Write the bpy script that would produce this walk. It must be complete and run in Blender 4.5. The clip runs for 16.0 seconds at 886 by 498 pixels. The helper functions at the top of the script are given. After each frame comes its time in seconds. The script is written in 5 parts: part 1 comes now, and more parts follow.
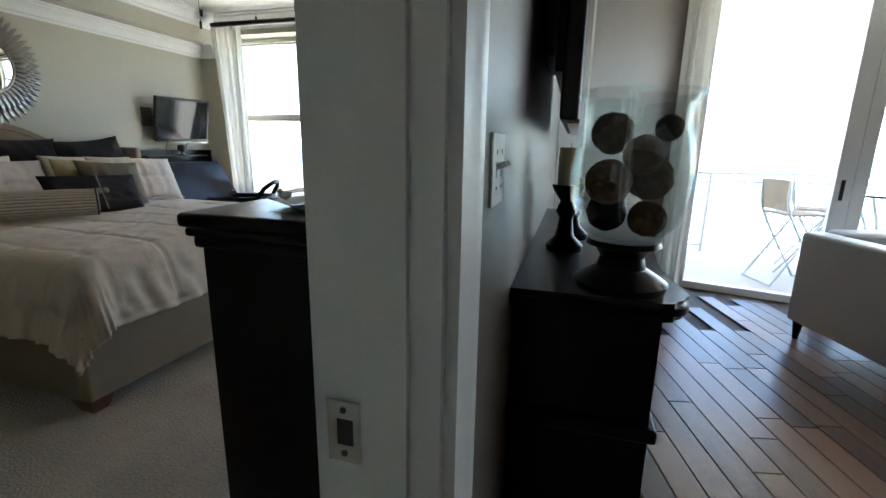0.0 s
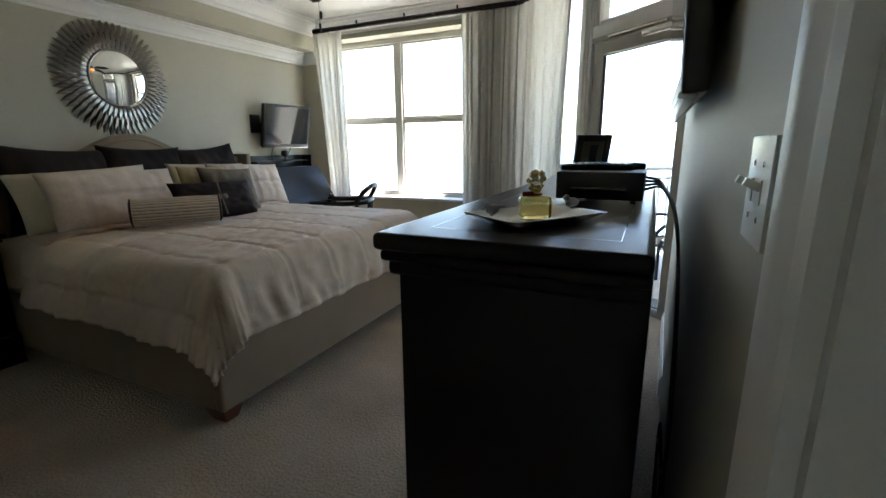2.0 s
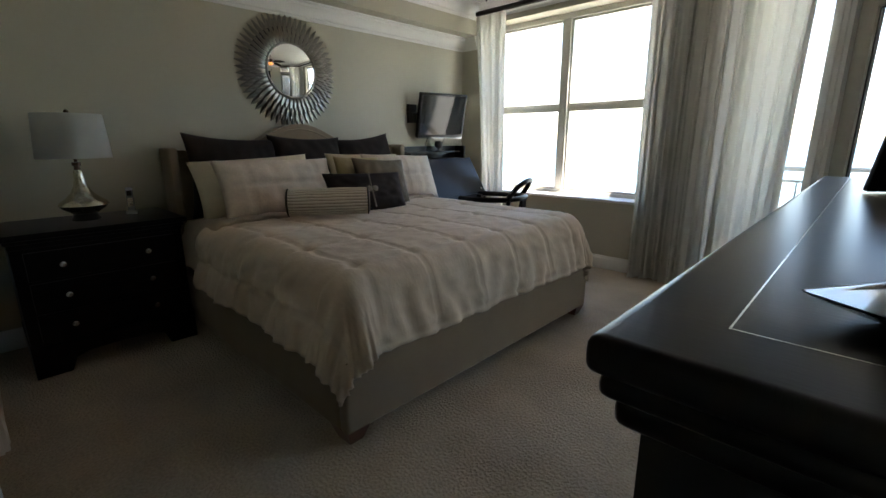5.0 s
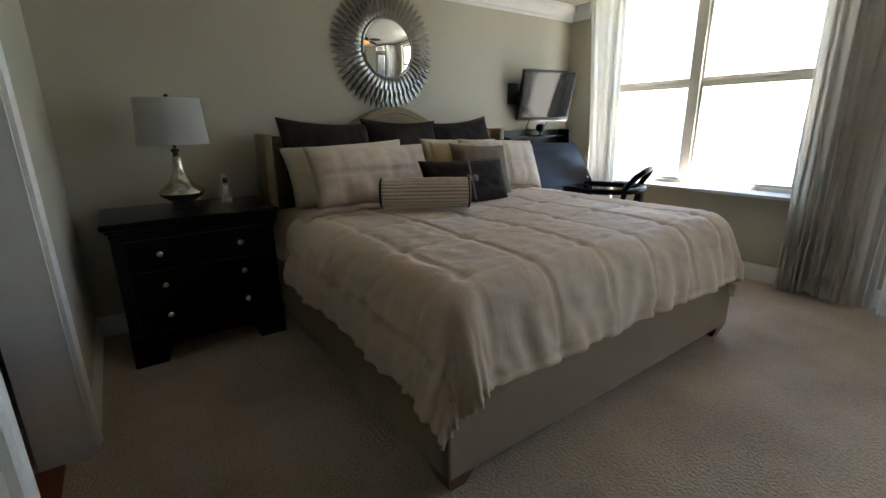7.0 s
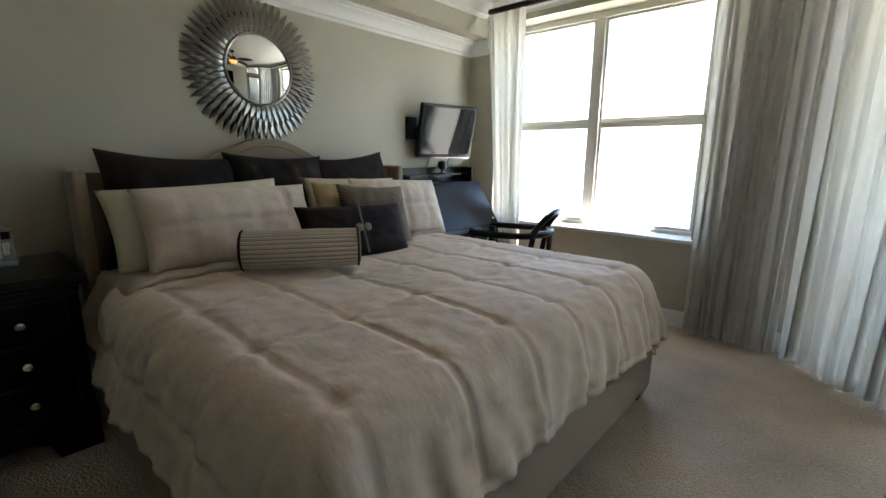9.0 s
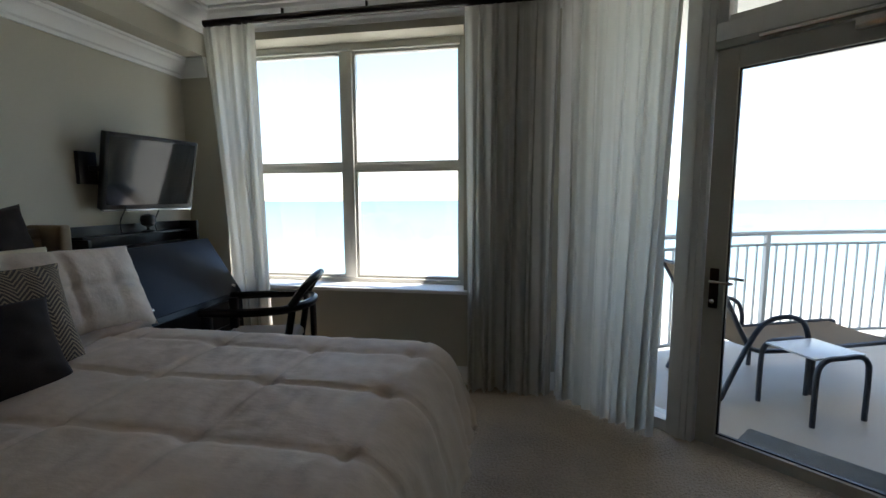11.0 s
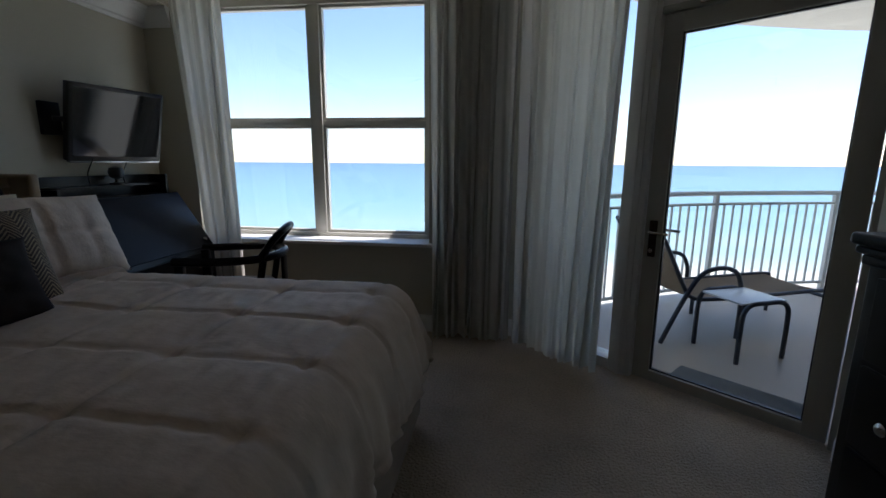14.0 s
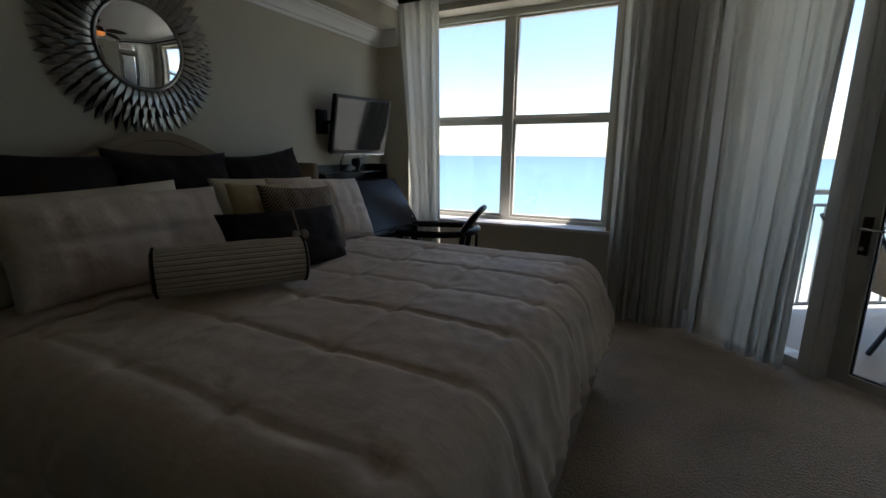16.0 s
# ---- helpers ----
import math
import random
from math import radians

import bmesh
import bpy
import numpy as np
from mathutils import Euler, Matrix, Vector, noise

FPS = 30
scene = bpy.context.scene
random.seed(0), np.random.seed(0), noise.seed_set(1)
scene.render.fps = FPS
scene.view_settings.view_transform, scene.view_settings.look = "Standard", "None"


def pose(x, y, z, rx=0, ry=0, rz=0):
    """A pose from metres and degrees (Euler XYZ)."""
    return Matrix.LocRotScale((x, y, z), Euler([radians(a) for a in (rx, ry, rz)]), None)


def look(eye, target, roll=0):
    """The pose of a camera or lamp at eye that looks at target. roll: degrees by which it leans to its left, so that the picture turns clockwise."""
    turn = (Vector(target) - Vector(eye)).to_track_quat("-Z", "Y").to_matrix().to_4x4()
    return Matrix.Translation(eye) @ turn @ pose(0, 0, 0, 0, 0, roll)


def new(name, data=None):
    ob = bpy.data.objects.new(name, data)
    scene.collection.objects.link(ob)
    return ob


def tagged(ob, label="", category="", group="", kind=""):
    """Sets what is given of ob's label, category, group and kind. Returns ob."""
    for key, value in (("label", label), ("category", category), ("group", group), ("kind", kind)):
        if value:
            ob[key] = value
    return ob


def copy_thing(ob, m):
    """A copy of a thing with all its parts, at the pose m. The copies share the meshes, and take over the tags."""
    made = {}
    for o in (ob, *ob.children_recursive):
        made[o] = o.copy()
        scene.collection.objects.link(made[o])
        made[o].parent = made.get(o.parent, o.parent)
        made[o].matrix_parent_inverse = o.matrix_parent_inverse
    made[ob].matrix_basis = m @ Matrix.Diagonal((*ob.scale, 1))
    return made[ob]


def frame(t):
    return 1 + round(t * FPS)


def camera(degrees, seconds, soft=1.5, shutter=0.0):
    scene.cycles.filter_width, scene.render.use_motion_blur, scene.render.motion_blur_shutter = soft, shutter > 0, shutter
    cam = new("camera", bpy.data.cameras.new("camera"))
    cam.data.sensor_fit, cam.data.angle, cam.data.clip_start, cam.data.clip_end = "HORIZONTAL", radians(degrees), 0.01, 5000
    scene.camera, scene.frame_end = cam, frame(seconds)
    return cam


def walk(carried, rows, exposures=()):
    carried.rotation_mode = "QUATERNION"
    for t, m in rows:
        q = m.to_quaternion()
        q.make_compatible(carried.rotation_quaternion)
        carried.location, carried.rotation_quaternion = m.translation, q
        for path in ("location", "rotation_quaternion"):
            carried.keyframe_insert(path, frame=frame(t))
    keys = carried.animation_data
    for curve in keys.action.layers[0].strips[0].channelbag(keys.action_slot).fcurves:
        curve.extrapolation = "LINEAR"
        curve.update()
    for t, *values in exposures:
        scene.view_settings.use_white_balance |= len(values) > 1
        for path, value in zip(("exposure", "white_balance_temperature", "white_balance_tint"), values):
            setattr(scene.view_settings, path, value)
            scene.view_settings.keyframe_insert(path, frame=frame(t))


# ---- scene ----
cam = camera(89.6, 16.0)
PATH = [
    (0, (-0.087, 0.755, 1.337), (-0.622, 2.629, 0.888), 1.0),
    (0.5, (-0.158, 0.775, 1.342), (-0.883, 2.586, 0.901), 0.8),
    (1, (-0.284, 0.818, 1.33), (-1.082, 2.598, 0.889), 0.4),
    (1.5, (-0.375, 0.842, 1.356), (-1.226, 2.594, 0.902), 0.1),
    (2, (-0.48, 0.864, 1.337), (-1.304, 2.63, 0.886), -0.5),
    (2.5, (-0.543, 0.901, 1.342), (-1.42, 2.645, 0.906), 0.1),
    (3, (-0.6, 1.019, 1.365), (-1.578, 2.73, 1.026), -0.6),
    (3.5, (-0.664, 1.019, 1.376), (-1.73, 2.692, 1.12), 0.1),
    (4, (-0.674, 1.178, 1.366), (-1.901, 2.727, 1.054), 0.1),
    (6.5, (-1.134, 1.294, 1.302), (-2.565, 2.549, 0.688), -0.3),
    (7, (-1.208, 1.394, 1.321), (-2.772, 2.516, 0.779), -0.8),
    (7.5, (-1.26, 1.508, 1.349), (-2.861, 2.64, 0.955), -0.3),
    (8, (-1.365, 1.593, 1.351), (-2.883, 2.833, 0.953), 0.2),
    (10.5, (-1.895, 2.255, 1.394), (-2.617, 4.099, 1.116), -0.2),
    (11, (-2.001, 2.421, 1.405), (-2.359, 4.376, 1.177), -0.3),
    (11.5, (-2.052, 2.509, 1.4), (-2.134, 4.494, 1.177), -0.1),
    (12, (-2.053, 2.541, 1.391), (-2.016, 4.525, 1.142), -0.2),
    (12.5, (-2.047, 2.548, 1.378), (-1.993, 4.524, 1.076), -0.4),
    (13, (-2.023, 2.515, 1.373), (-2.018, 4.487, 1.04), -0.2),
    (13.5, (-1.948, 2.406, 1.373), (-2.057, 4.374, 1.036), -0.6),
    (14, (-1.882, 2.26, 1.357), (-2.138, 4.205, 0.97), 0.4),
    (14.5, (-1.873, 2.137, 1.355), (-2.258, 4.056, 0.945), 0.6),
    (15, (-1.924, 1.976, 1.355), (-2.406, 3.867, 0.916), -0.1),
    (15.5, (-1.97, 1.817, 1.354), (-2.636, 3.651, 0.916), -0.6),
    (16, (-1.997, 1.753, 1.353), (-2.876, 3.499, 0.931), 0.4),
]
E0 = 2.6
EXPOSURES = [(t, E0 + e, k, g) for t, e, k, g in ((0, 0.7, 6350, 16.0), (1.5, 0.6, 6550, 16.5), (2.5, 0.4, 6650, 17.0), (4, 0.25, 6700, 17.0), (6.5, 0.5, 6950, 18.5), (8, 0.95, 6900, 18.0), (10.5, -0.3, 6400, 16.0), (11.2, -0.95, 6350, 16.0), (12, -1.55, 6150, 18.0), (12.5, -1.65, 6100, 19.0), (14, -1.75, 6100, 19.0), (15.4, -1.7, 6250, 18.5), (16, -1.45, 6450, 18.5))]
walk(cam, [(t, look(eye, target, roll)) for t, eye, target, roll in PATH], EXPOSURES)

# ---- world and light ----
world = bpy.data.worlds.new("sky")
scene.world = world
world.use_nodes = True
wn = world.node_tree.nodes
sky = wn.new("ShaderNodeTexSky")
sky.sky_type = "NISHITA"
sky.sun_disc = False
SUN_EL, SUN_AZ = radians(62), radians(60)
sky.sun_elevation, sky.sun_rotation = SUN_EL, SUN_AZ
sky.air_density, sky.dust_density, sky.ozone_density = 1.0, 0.15, 1.1
wn["Background"].inputs["Strength"].default_value = 0.15
world.node_tree.links.new(sky.outputs[0], wn["Background"].inputs[0])
sun = new("sun", bpy.data.lights.new("sun", "SUN"))
sun.data.energy, sun.data.angle, sun.data.color = 4.0, radians(0.5), (1.0, 0.95, 0.87)
sd = Vector((math.sin(SUN_AZ) * math.cos(SUN_EL), math.cos(SUN_AZ) * math.cos(SUN_EL), math.sin(SUN_EL)))
sun.matrix_world = look(sd * 30, (0, 0, 0))


U, N = Vector((0.7613, -0.6484, 0)), Vector((0.6484, 0.7613, 0))   # along and out of the slanted glass wall
D0 = Vector((-1.72, 5.65, 0))


# ---- materials ----
def mat(name, base, rough=0.5, metal=0.0, var=0.12, scale=6.0, fine=120.0, bump=0.1, dist=0.002, stretch=(1, 1, 1), spec=0.5, translucent=0.0, sheen=0.0, coat=0.0, pieces=0.0):
    m = bpy.data.materials.new(name)
    m.use_nodes = True
    t = m.node_tree
    b = t.nodes["Principled BSDF"]
    tc = t.nodes.new("ShaderNodeTexCoord")
    mp = t.nodes.new("ShaderNodeMapping")
    mp.inputs["Scale"].default_value = stretch
    t.links.new(tc.outputs["Object"], mp.inputs[0])
    n1, n2 = t.nodes.new("ShaderNodeTexNoise"), t.nodes.new("ShaderNodeTexNoise")
    for n, sc, de in ((n1, scale, 4), (n2, fine, 3)):
        n.inputs["Scale"].default_value, n.inputs["Detail"].default_value = sc, de
        t.links.new(mp.outputs[0], n.inputs["Vector"])
    mix = t.nodes.new("ShaderNodeMix")
    mix.data_type = "FLOAT"
    mix.inputs[0].default_value = 0.45
    t.links.new(n1.outputs[0], mix.inputs[2])
    t.links.new(n2.outputs[0], mix.inputs[3])
    val = mix.outputs[0]
    if pieces:
        oi = t.nodes.new("ShaderNodeObjectInfo")
        ma = t.nodes.new("ShaderNodeMath")
        ma.operation = "MULTIPLY_ADD"
        ma.inputs[1].default_value = pieces
        t.links.new(oi.outputs["Random"], ma.inputs[0])
        t.links.new(val, ma.inputs[2])
        sb = t.nodes.new("ShaderNodeMath")
        sb.operation = "SUBTRACT"
        sb.inputs[1].default_value = pieces / 2
        t.links.new(ma.outputs[0], sb.inputs[0])
        val = sb.outputs[0]
    r = t.nodes.new("ShaderNodeValToRGB")
    r.color_ramp.elements[0].position, r.color_ramp.elements[1].position = 0.3, 0.7
    r.color_ramp.elements[0].color = (*[c * (1 - var) for c in base], 1)
    r.color_ramp.elements[1].color = (*[min(1, c * (1 + var)) for c in base], 1)
    t.links.new(val, r.inputs[0])
    t.links.new(r.outputs[0], b.inputs["Base Color"])
    b.inputs["Roughness"].default_value, b.inputs["Metallic"].default_value = rough, metal
    b.inputs["Specular IOR Level"].default_value = spec
    b.inputs["Sheen Weight"].default_value = sheen
    b.inputs["Coat Weight"].default_value = coat
    if bump:
        bu = t.nodes.new("ShaderNodeBump")
        bu.inputs["Strength"].default_value, bu.inputs["Distance"].default_value = bump, dist
        t.links.new(n2.outputs[0], bu.inputs["Height"])
        t.links.new(bu.outputs[0], b.inputs["Normal"])
    if translucent:
        tr = t.nodes.new("ShaderNodeBsdfTranslucent")
        t.links.new(r.outputs[0], tr.inputs[0])
        ms = t.nodes.new("ShaderNodeMixShader")
        ms.inputs[0].default_value = translucent
        t.links.new(b.outputs[0], ms.inputs[1])
        t.links.new(tr.outputs[0], ms.inputs[2])
        t.links.new(ms.outputs[0], t.nodes["Material Output"].inputs[0])
    return m


def glass_mat(name, tint=(1, 1, 1), rough=0.0, ior=1.45):
    m = bpy.data.materials.new(name)
    m.use_nodes = True
    b = m.node_tree.nodes["Principled BSDF"]
    b.inputs["Base Color"].default_value = (*tint, 1)
    b.inputs["Roughness"].default_value, b.inputs["IOR"].default_value, b.inputs["Transmission Weight"].default_value = rough, ior, 1.0
    return m


def glow_mat(name, color, strength):
    m = bpy.data.materials.new(name)
    m.use_nodes = True
    b = m.node_tree.nodes["Principled BSDF"]
    b.inputs["Base Color"].default_value = (*color, 1)
    b.inputs["Emission Color"].default_value = (*color, 1)
    b.inputs["Emission Strength"].default_value = strength
    b.inputs["Roughness"].default_value = 0.35
    return m


WALL = mat("wall_paint", (0.47, 0.44, 0.345), 0.6, var=0.03, scale=2, fine=260, bump=0.12, dist=0.001)
# brown living room paint, base darkened to hold the shade around its television
HALLWALL_SHADED = mat("hall_paint_with_shade", (0.13, 0.10, 0.078), 0.45, var=0.04, scale=2, fine=260, bump=0.1, dist=0.001)
WHITE = mat("white_trim_paint", (0.78, 0.77, 0.74), 0.35, var=0.025, scale=5, fine=90, bump=0.04)
CEIL = mat("ceiling_paint", (0.76, 0.75, 0.71), 0.8, var=0.02, scale=2, fine=300, bump=0.15, dist=0.001)
FRAMEP = mat("window_frame_paint", (0.62, 0.61, 0.55), 0.4, var=0.04, scale=4, fine=80, bump=0.03)
DOORP = mat("door_frame_metal_paint", (0.42, 0.41, 0.36), 0.45, var=0.05, scale=4, fine=80, bump=0.03)
CARPET = mat("beige_carpet", (0.52, 0.43, 0.33), 0.95, var=0.32, scale=2.2, fine=75, bump=1.0, dist=0.024, spec=0.1, sheen=0.1)
ESPRESSO = mat("espresso_wood", (0.0065, 0.005, 0.0046), 0.28, var=0.35, scale=3, fine=40, bump=0.05, stretch=(8, 1, 8), spec=0.2)
INLAY = mat("espresso_inlay", (0.004, 0.003, 0.003), 0.4)
DESKTOP = mat("desk_lid_wood", (0.010, 0.010, 0.013), 0.38, var=0.2, scale=3, fine=60, bump=0.03, spec=0.2)
LINEN = mat("taupe_upholstery", (0.27, 0.205, 0.135), 0.9, var=0.12, scale=4, fine=450, bump=0.5, dist=0.001, sheen=0.2)
COMF = mat("beige_comforter", (0.64, 0.515, 0.395), 0.7, var=0.05, scale=5, fine=28, bump=0.22, dist=0.006, stretch=(1, 1.8, 1), sheen=0.15)
SHAM = mat("quilted_sham_cotton", (0.63, 0.515, 0.41), 0.72, var=0.10, scale=5, fine=50, bump=0.35, dist=0.006, sheen=0.15)
CREAM = mat("cream_pillow_cotton", (0.66, 0.58, 0.42), 0.75, var=0.06, scale=6, fine=60, bump=0.3, dist=0.004)
GOLD = mat("gold_satin", (0.42, 0.32, 0.16), 0.4, var=0.1, scale=6, fine=60, bump=0.2)
DARKP = mat("dark_brown_velvet", (0.019, 0.012, 0.0095), 0.85, var=0.35, scale=9, fine=200, bump=0.25, sheen=0.02, spec=0.2)
STRIPE = mat("bolster_cream", (0.60, 0.53, 0.43), 0.8, var=0.06, scale=8, fine=200, bump=0.2)
STRIPED = mat("bolster_dark_stripe", (0.20, 0.17, 0.13), 0.8, var=0.08, scale=8, fine=200, bump=0.2)
CURT = mat("white_linen_curtain", (0.76, 0.74, 0.69), 0.85, var=0.03, scale=5, fine=420, bump=0.3, dist=0.0008, translucent=0.30)
SILVER = mat("antique_silver_leaf", (0.30, 0.285, 0.26), 0.32, metal=0.85, var=0.3, scale=9, fine=80, bump=0.2)
MERC = mat("mercury_glass", (0.62, 0.58, 0.48), 0.16, metal=0.95, var=0.35, scale=25, fine=90, bump=0.15)
SHADE = mat("white_lamp_shade", (0.70, 0.70, 0.68), 0.8, var=0.03, scale=6, fine=300, bump=0.15, translucent=0.2)
KNOB = mat("brushed_nickel", (0.62, 0.60, 0.56), 0.25, metal=1.0, var=0.08, scale=20)
BLACKP = mat("black_plastic", (0.012, 0.012, 0.013), 0.35, var=0.15, scale=10, fine=200, bump=0.05)
SCREEN = mat("black_glossy_screen", (0.006, 0.006, 0.007), 0.08, var=0.1, scale=6, bump=0.0)
GREYP = mat("silver_plastic_edge", (0.55, 0.56, 0.58), 0.2, metal=0.6, var=0.05, scale=10)
RODM = mat("dark_bronze_rod", (0.02, 0.015, 0.012), 0.4, metal=0.4, var=0.2, scale=8)
RATTAN = mat("dark_woven_blade", (0.055, 0.045, 0.040), 0.6, var=0.4, scale=30, fine=90, bump=0.7, dist=0.004, stretch=(1, 14, 1))
BRONZE = mat("bronze_fan_metal", (0.06, 0.035, 0.022), 0.35, metal=0.8, var=0.2, scale=10)
PORC = mat("white_porcelain", (0.80, 0.80, 0.78), 0.12, var=0.02, scale=8, bump=0.0, coat=0.3)
DECK = mat("balcony_deck_coating", (0.46, 0.39, 0.31), 0.5, var=0.07, scale=3, fine=140, bump=0.2)
RAILM = mat("grey_white_rail_paint", (0.55, 0.57, 0.58), 0.4, var=0.04, scale=8)
TUBE = mat("dark_blue_grey_aluminium", (0.035, 0.042, 0.06), 0.4, metal=0.3, var=0.15, scale=10)
SLING = mat("tan_sling_mesh", (0.36, 0.28, 0.20), 0.8, var=0.12, scale=10, fine=400, bump=0.3, translucent=0.15)
TTOP = mat("white_table_top", (0.72, 0.74, 0.76), 0.3, var=0.03, scale=10)
MATG = mat("grey_door_mat", (0.12, 0.13, 0.13), 0.95, var=0.5, scale=30, fine=160, bump=1.0, dist=0.006)
STUCCO = mat("white_stucco", (0.72, 0.70, 0.65), 0.85, var=0.04, scale=2, fine=120, bump=0.3)
WOODF = mat("hardwood_plank", (0.13, 0.065, 0.035), 0.3, var=0.55, scale=2.0, fine=30, bump=0.06, stretch=(1, 5, 1), pieces=0.9)
GROOVE = mat("floor_groove", (0.03, 0.02, 0.015), 0.7)
SOFA = mat("white_leather", (0.72, 0.73, 0.74), 0.4, var=0.03, scale=5, fine=200, bump=0.15)
FUR = mat("taupe_fur_cushion", (0.33, 0.29, 0.26), 0.95, var=0.3, scale=14, fine=90, bump=1.0, dist=0.02)
TANW = mat("red_brown_wood", (0.15, 0.045, 0.022), 0.35, var=0.3, scale=4, fine=50, stretch=(1, 6, 6))
CABW = mat("warm_brown_cabinet_wood", (0.14, 0.065, 0.03), 0.4, var=0.3, scale=3, fine=40, stretch=(6, 6, 1))
RATBALL = mat("brown_rattan_ball", (0.13, 0.085, 0.05), 0.75, var=0.5, scale=14, fine=60, bump=1.0, dist=0.01)
DARKBALL = mat("dark_rattan_ball", (0.035, 0.022, 0.016), 0.7, var=0.5, scale=14, fine=60, bump=1.0, dist=0.01)
WAX = mat("ivory_candle_wax", (0.72, 0.62, 0.36), 0.5, var=0.05, scale=12)
JADE = mat("grey_ceramic_bird", (0.45, 0.44, 0.42), 0.3, var=0.1, scale=20)
GOLDM = mat("antique_gold_metal", (0.55, 0.38, 0.14), 0.3, metal=0.9, var=0.35, scale=40, fine=160, bump=0.4)
RED = mat("dark_red_ribbon", (0.22, 0.015, 0.015), 0.5, var=0.1)
PERF = glass_mat("yellow_perfume_glass", (0.93, 0.80, 0.32), 0.0, 1.4)
CLEAR = glass_mat("clear_vase_glass", (0.96, 0.99, 0.98))
MIRROR = mat("mirror_silvering", (0.86, 0.87, 0.86), 0.015, metal=1.0, var=0.01, bump=0.0)
BOWL = glow_mat("amber_fan_light_glass", (1.0, 0.36, 0.10), 0.22)


def pane_mat(name="window_pane_glass", gloss=0.06):
    m = bpy.data.materials.new(name)
    m.use_nodes = True
    t = m.node_tree
    tr, gl, ms = t.nodes.new("ShaderNodeBsdfTransparent"), t.nodes.new("ShaderNodeBsdfGlossy"), t.nodes.new("ShaderNodeMixShader")
    tr.inputs[0].default_value = (0.93, 0.96, 0.955, 1)
    gl.inputs["Roughness"].default_value = 0.02
    ms.inputs[0].default_value = gloss
    t.links.new(tr.outputs[0], ms.inputs[1])
    t.links.new(gl.outputs[0], ms.inputs[2])
    t.links.new(ms.outputs[0], t.nodes["Material Output"].inputs[0])
    return m


PANE = pane_mat()
VASE = pane_mat("thin_vase_glass", 0.10)


def chevron_mat():
    m = mat("brown_chevron_weave", (0.10, 0.065, 0.035), 0.8, var=0.2, scale=8, fine=200, bump=0.2)
    t = m.node_tree
    b = t.nodes["Principled BSDF"]
    tc = t.nodes.new("ShaderNodeTexCoord")
    sp = t.nodes.new("ShaderNodeSeparateXYZ")
    t.links.new(tc.outputs["Object"], sp.inputs[0])

    def op(kind, a, v):
        n = t.nodes.new("ShaderNodeMath")
        n.operation = kind
        for k, q in enumerate((a, v)):
            if isinstance(q, (int, float)):
                n.inputs[k].default_value = q
            elif q is not None:
                t.links.new(q, n.inputs[k])
        return n.outputs[0]
    zig = op("PINGPONG", sp.outputs[0], 0.045)
    su = op("ADD", sp.outputs[1], zig)
    st = op("PINGPONG", su, 0.009)
    hit = op("GREATER_THAN", st, 0.0052)
    mx = t.nodes.new("ShaderNodeMix")
    mx.data_type = "RGBA"
    mx.inputs[6].default_value = (0.045, 0.03, 0.02, 1)
    mx.inputs[7].default_value = (0.30, 0.23, 0.14, 1)
    t.links.new(hit, mx.inputs[0])
    t.links.new(mx.outputs[2], b.inputs["Base Color"])
    return m


CHEV = chevron_mat()


# ---- mesh helpers ----
def finish(bm, name, material, smooth=False, parent=None, m=None):
    me = bpy.data.meshes.new(name)
    bmesh.ops.recalc_face_normals(bm, faces=bm.faces)
    bm.to_mesh(me)
    bm.free()
    if smooth:
        for f in me.polygons:
            f.use_smooth = True
        if smooth != 2:
            me.set_sharp_from_angle(angle=radians(40))
    for q in (material if isinstance(material, (list, tuple)) else [material]):
        me.materials.append(q)
    ob = new(name, me)
    if m is not None:
        ob.matrix_world = m
    if parent is not None:
        ob.parent = parent
    return ob


def add_box(bm, lo, hi, bevel=0.0, seg=2, m=None):
    c = [(a + b) / 2 for a, b in zip(lo, hi)]
    d = [abs(b - a) for a, b in zip(lo, hi)]
    mm = Matrix.Translation(c) @ Matrix.Diagonal((*d, 1))
    r = bmesh.ops.create_cube(bm, size=1, matrix=(m @ mm) if m is not None else mm)
    if bevel:
        es = list({e for v in r["verts"] for e in v.link_edges})
        bmesh.ops.bevel(bm, geom=es, offset=bevel, segments=seg, profile=0.6, affect="EDGES")


def box(name, lo, hi, material, bevel=0.0, parent=None, m=None, seg=2):
    bm = bmesh.new()
    add_box(bm, lo, hi, bevel, seg)
    return finish(bm, name, material, smooth=bevel > 0, parent=parent, m=m)


def add_lathe(bm, prof, n=32, m=None, wav=None):
    rings = []
    for r, z in prof:
        ring = []
        for i in range(n):
            a = 2 * math.pi * i / n
            v = Vector((r * math.cos(a), r * math.sin(a), z))
            ring.append(bm.verts.new(m @ v if m is not None else v))
        rings.append(ring)
    for a, b in zip(rings, rings[1:]):
        for i in range(n):
            bm.faces.new((a[i], a[(i + 1) % n], b[(i + 1) % n], b[i]))
    for ring in (rings[0], rings[-1]):
        bm.faces.new(ring)


def lathe(name, prof, material, n=32, parent=None, m=None):
    bm = bmesh.new()
    add_lathe(bm, prof, n)
    return finish(bm, name, material, smooth=True, parent=parent, m=m)


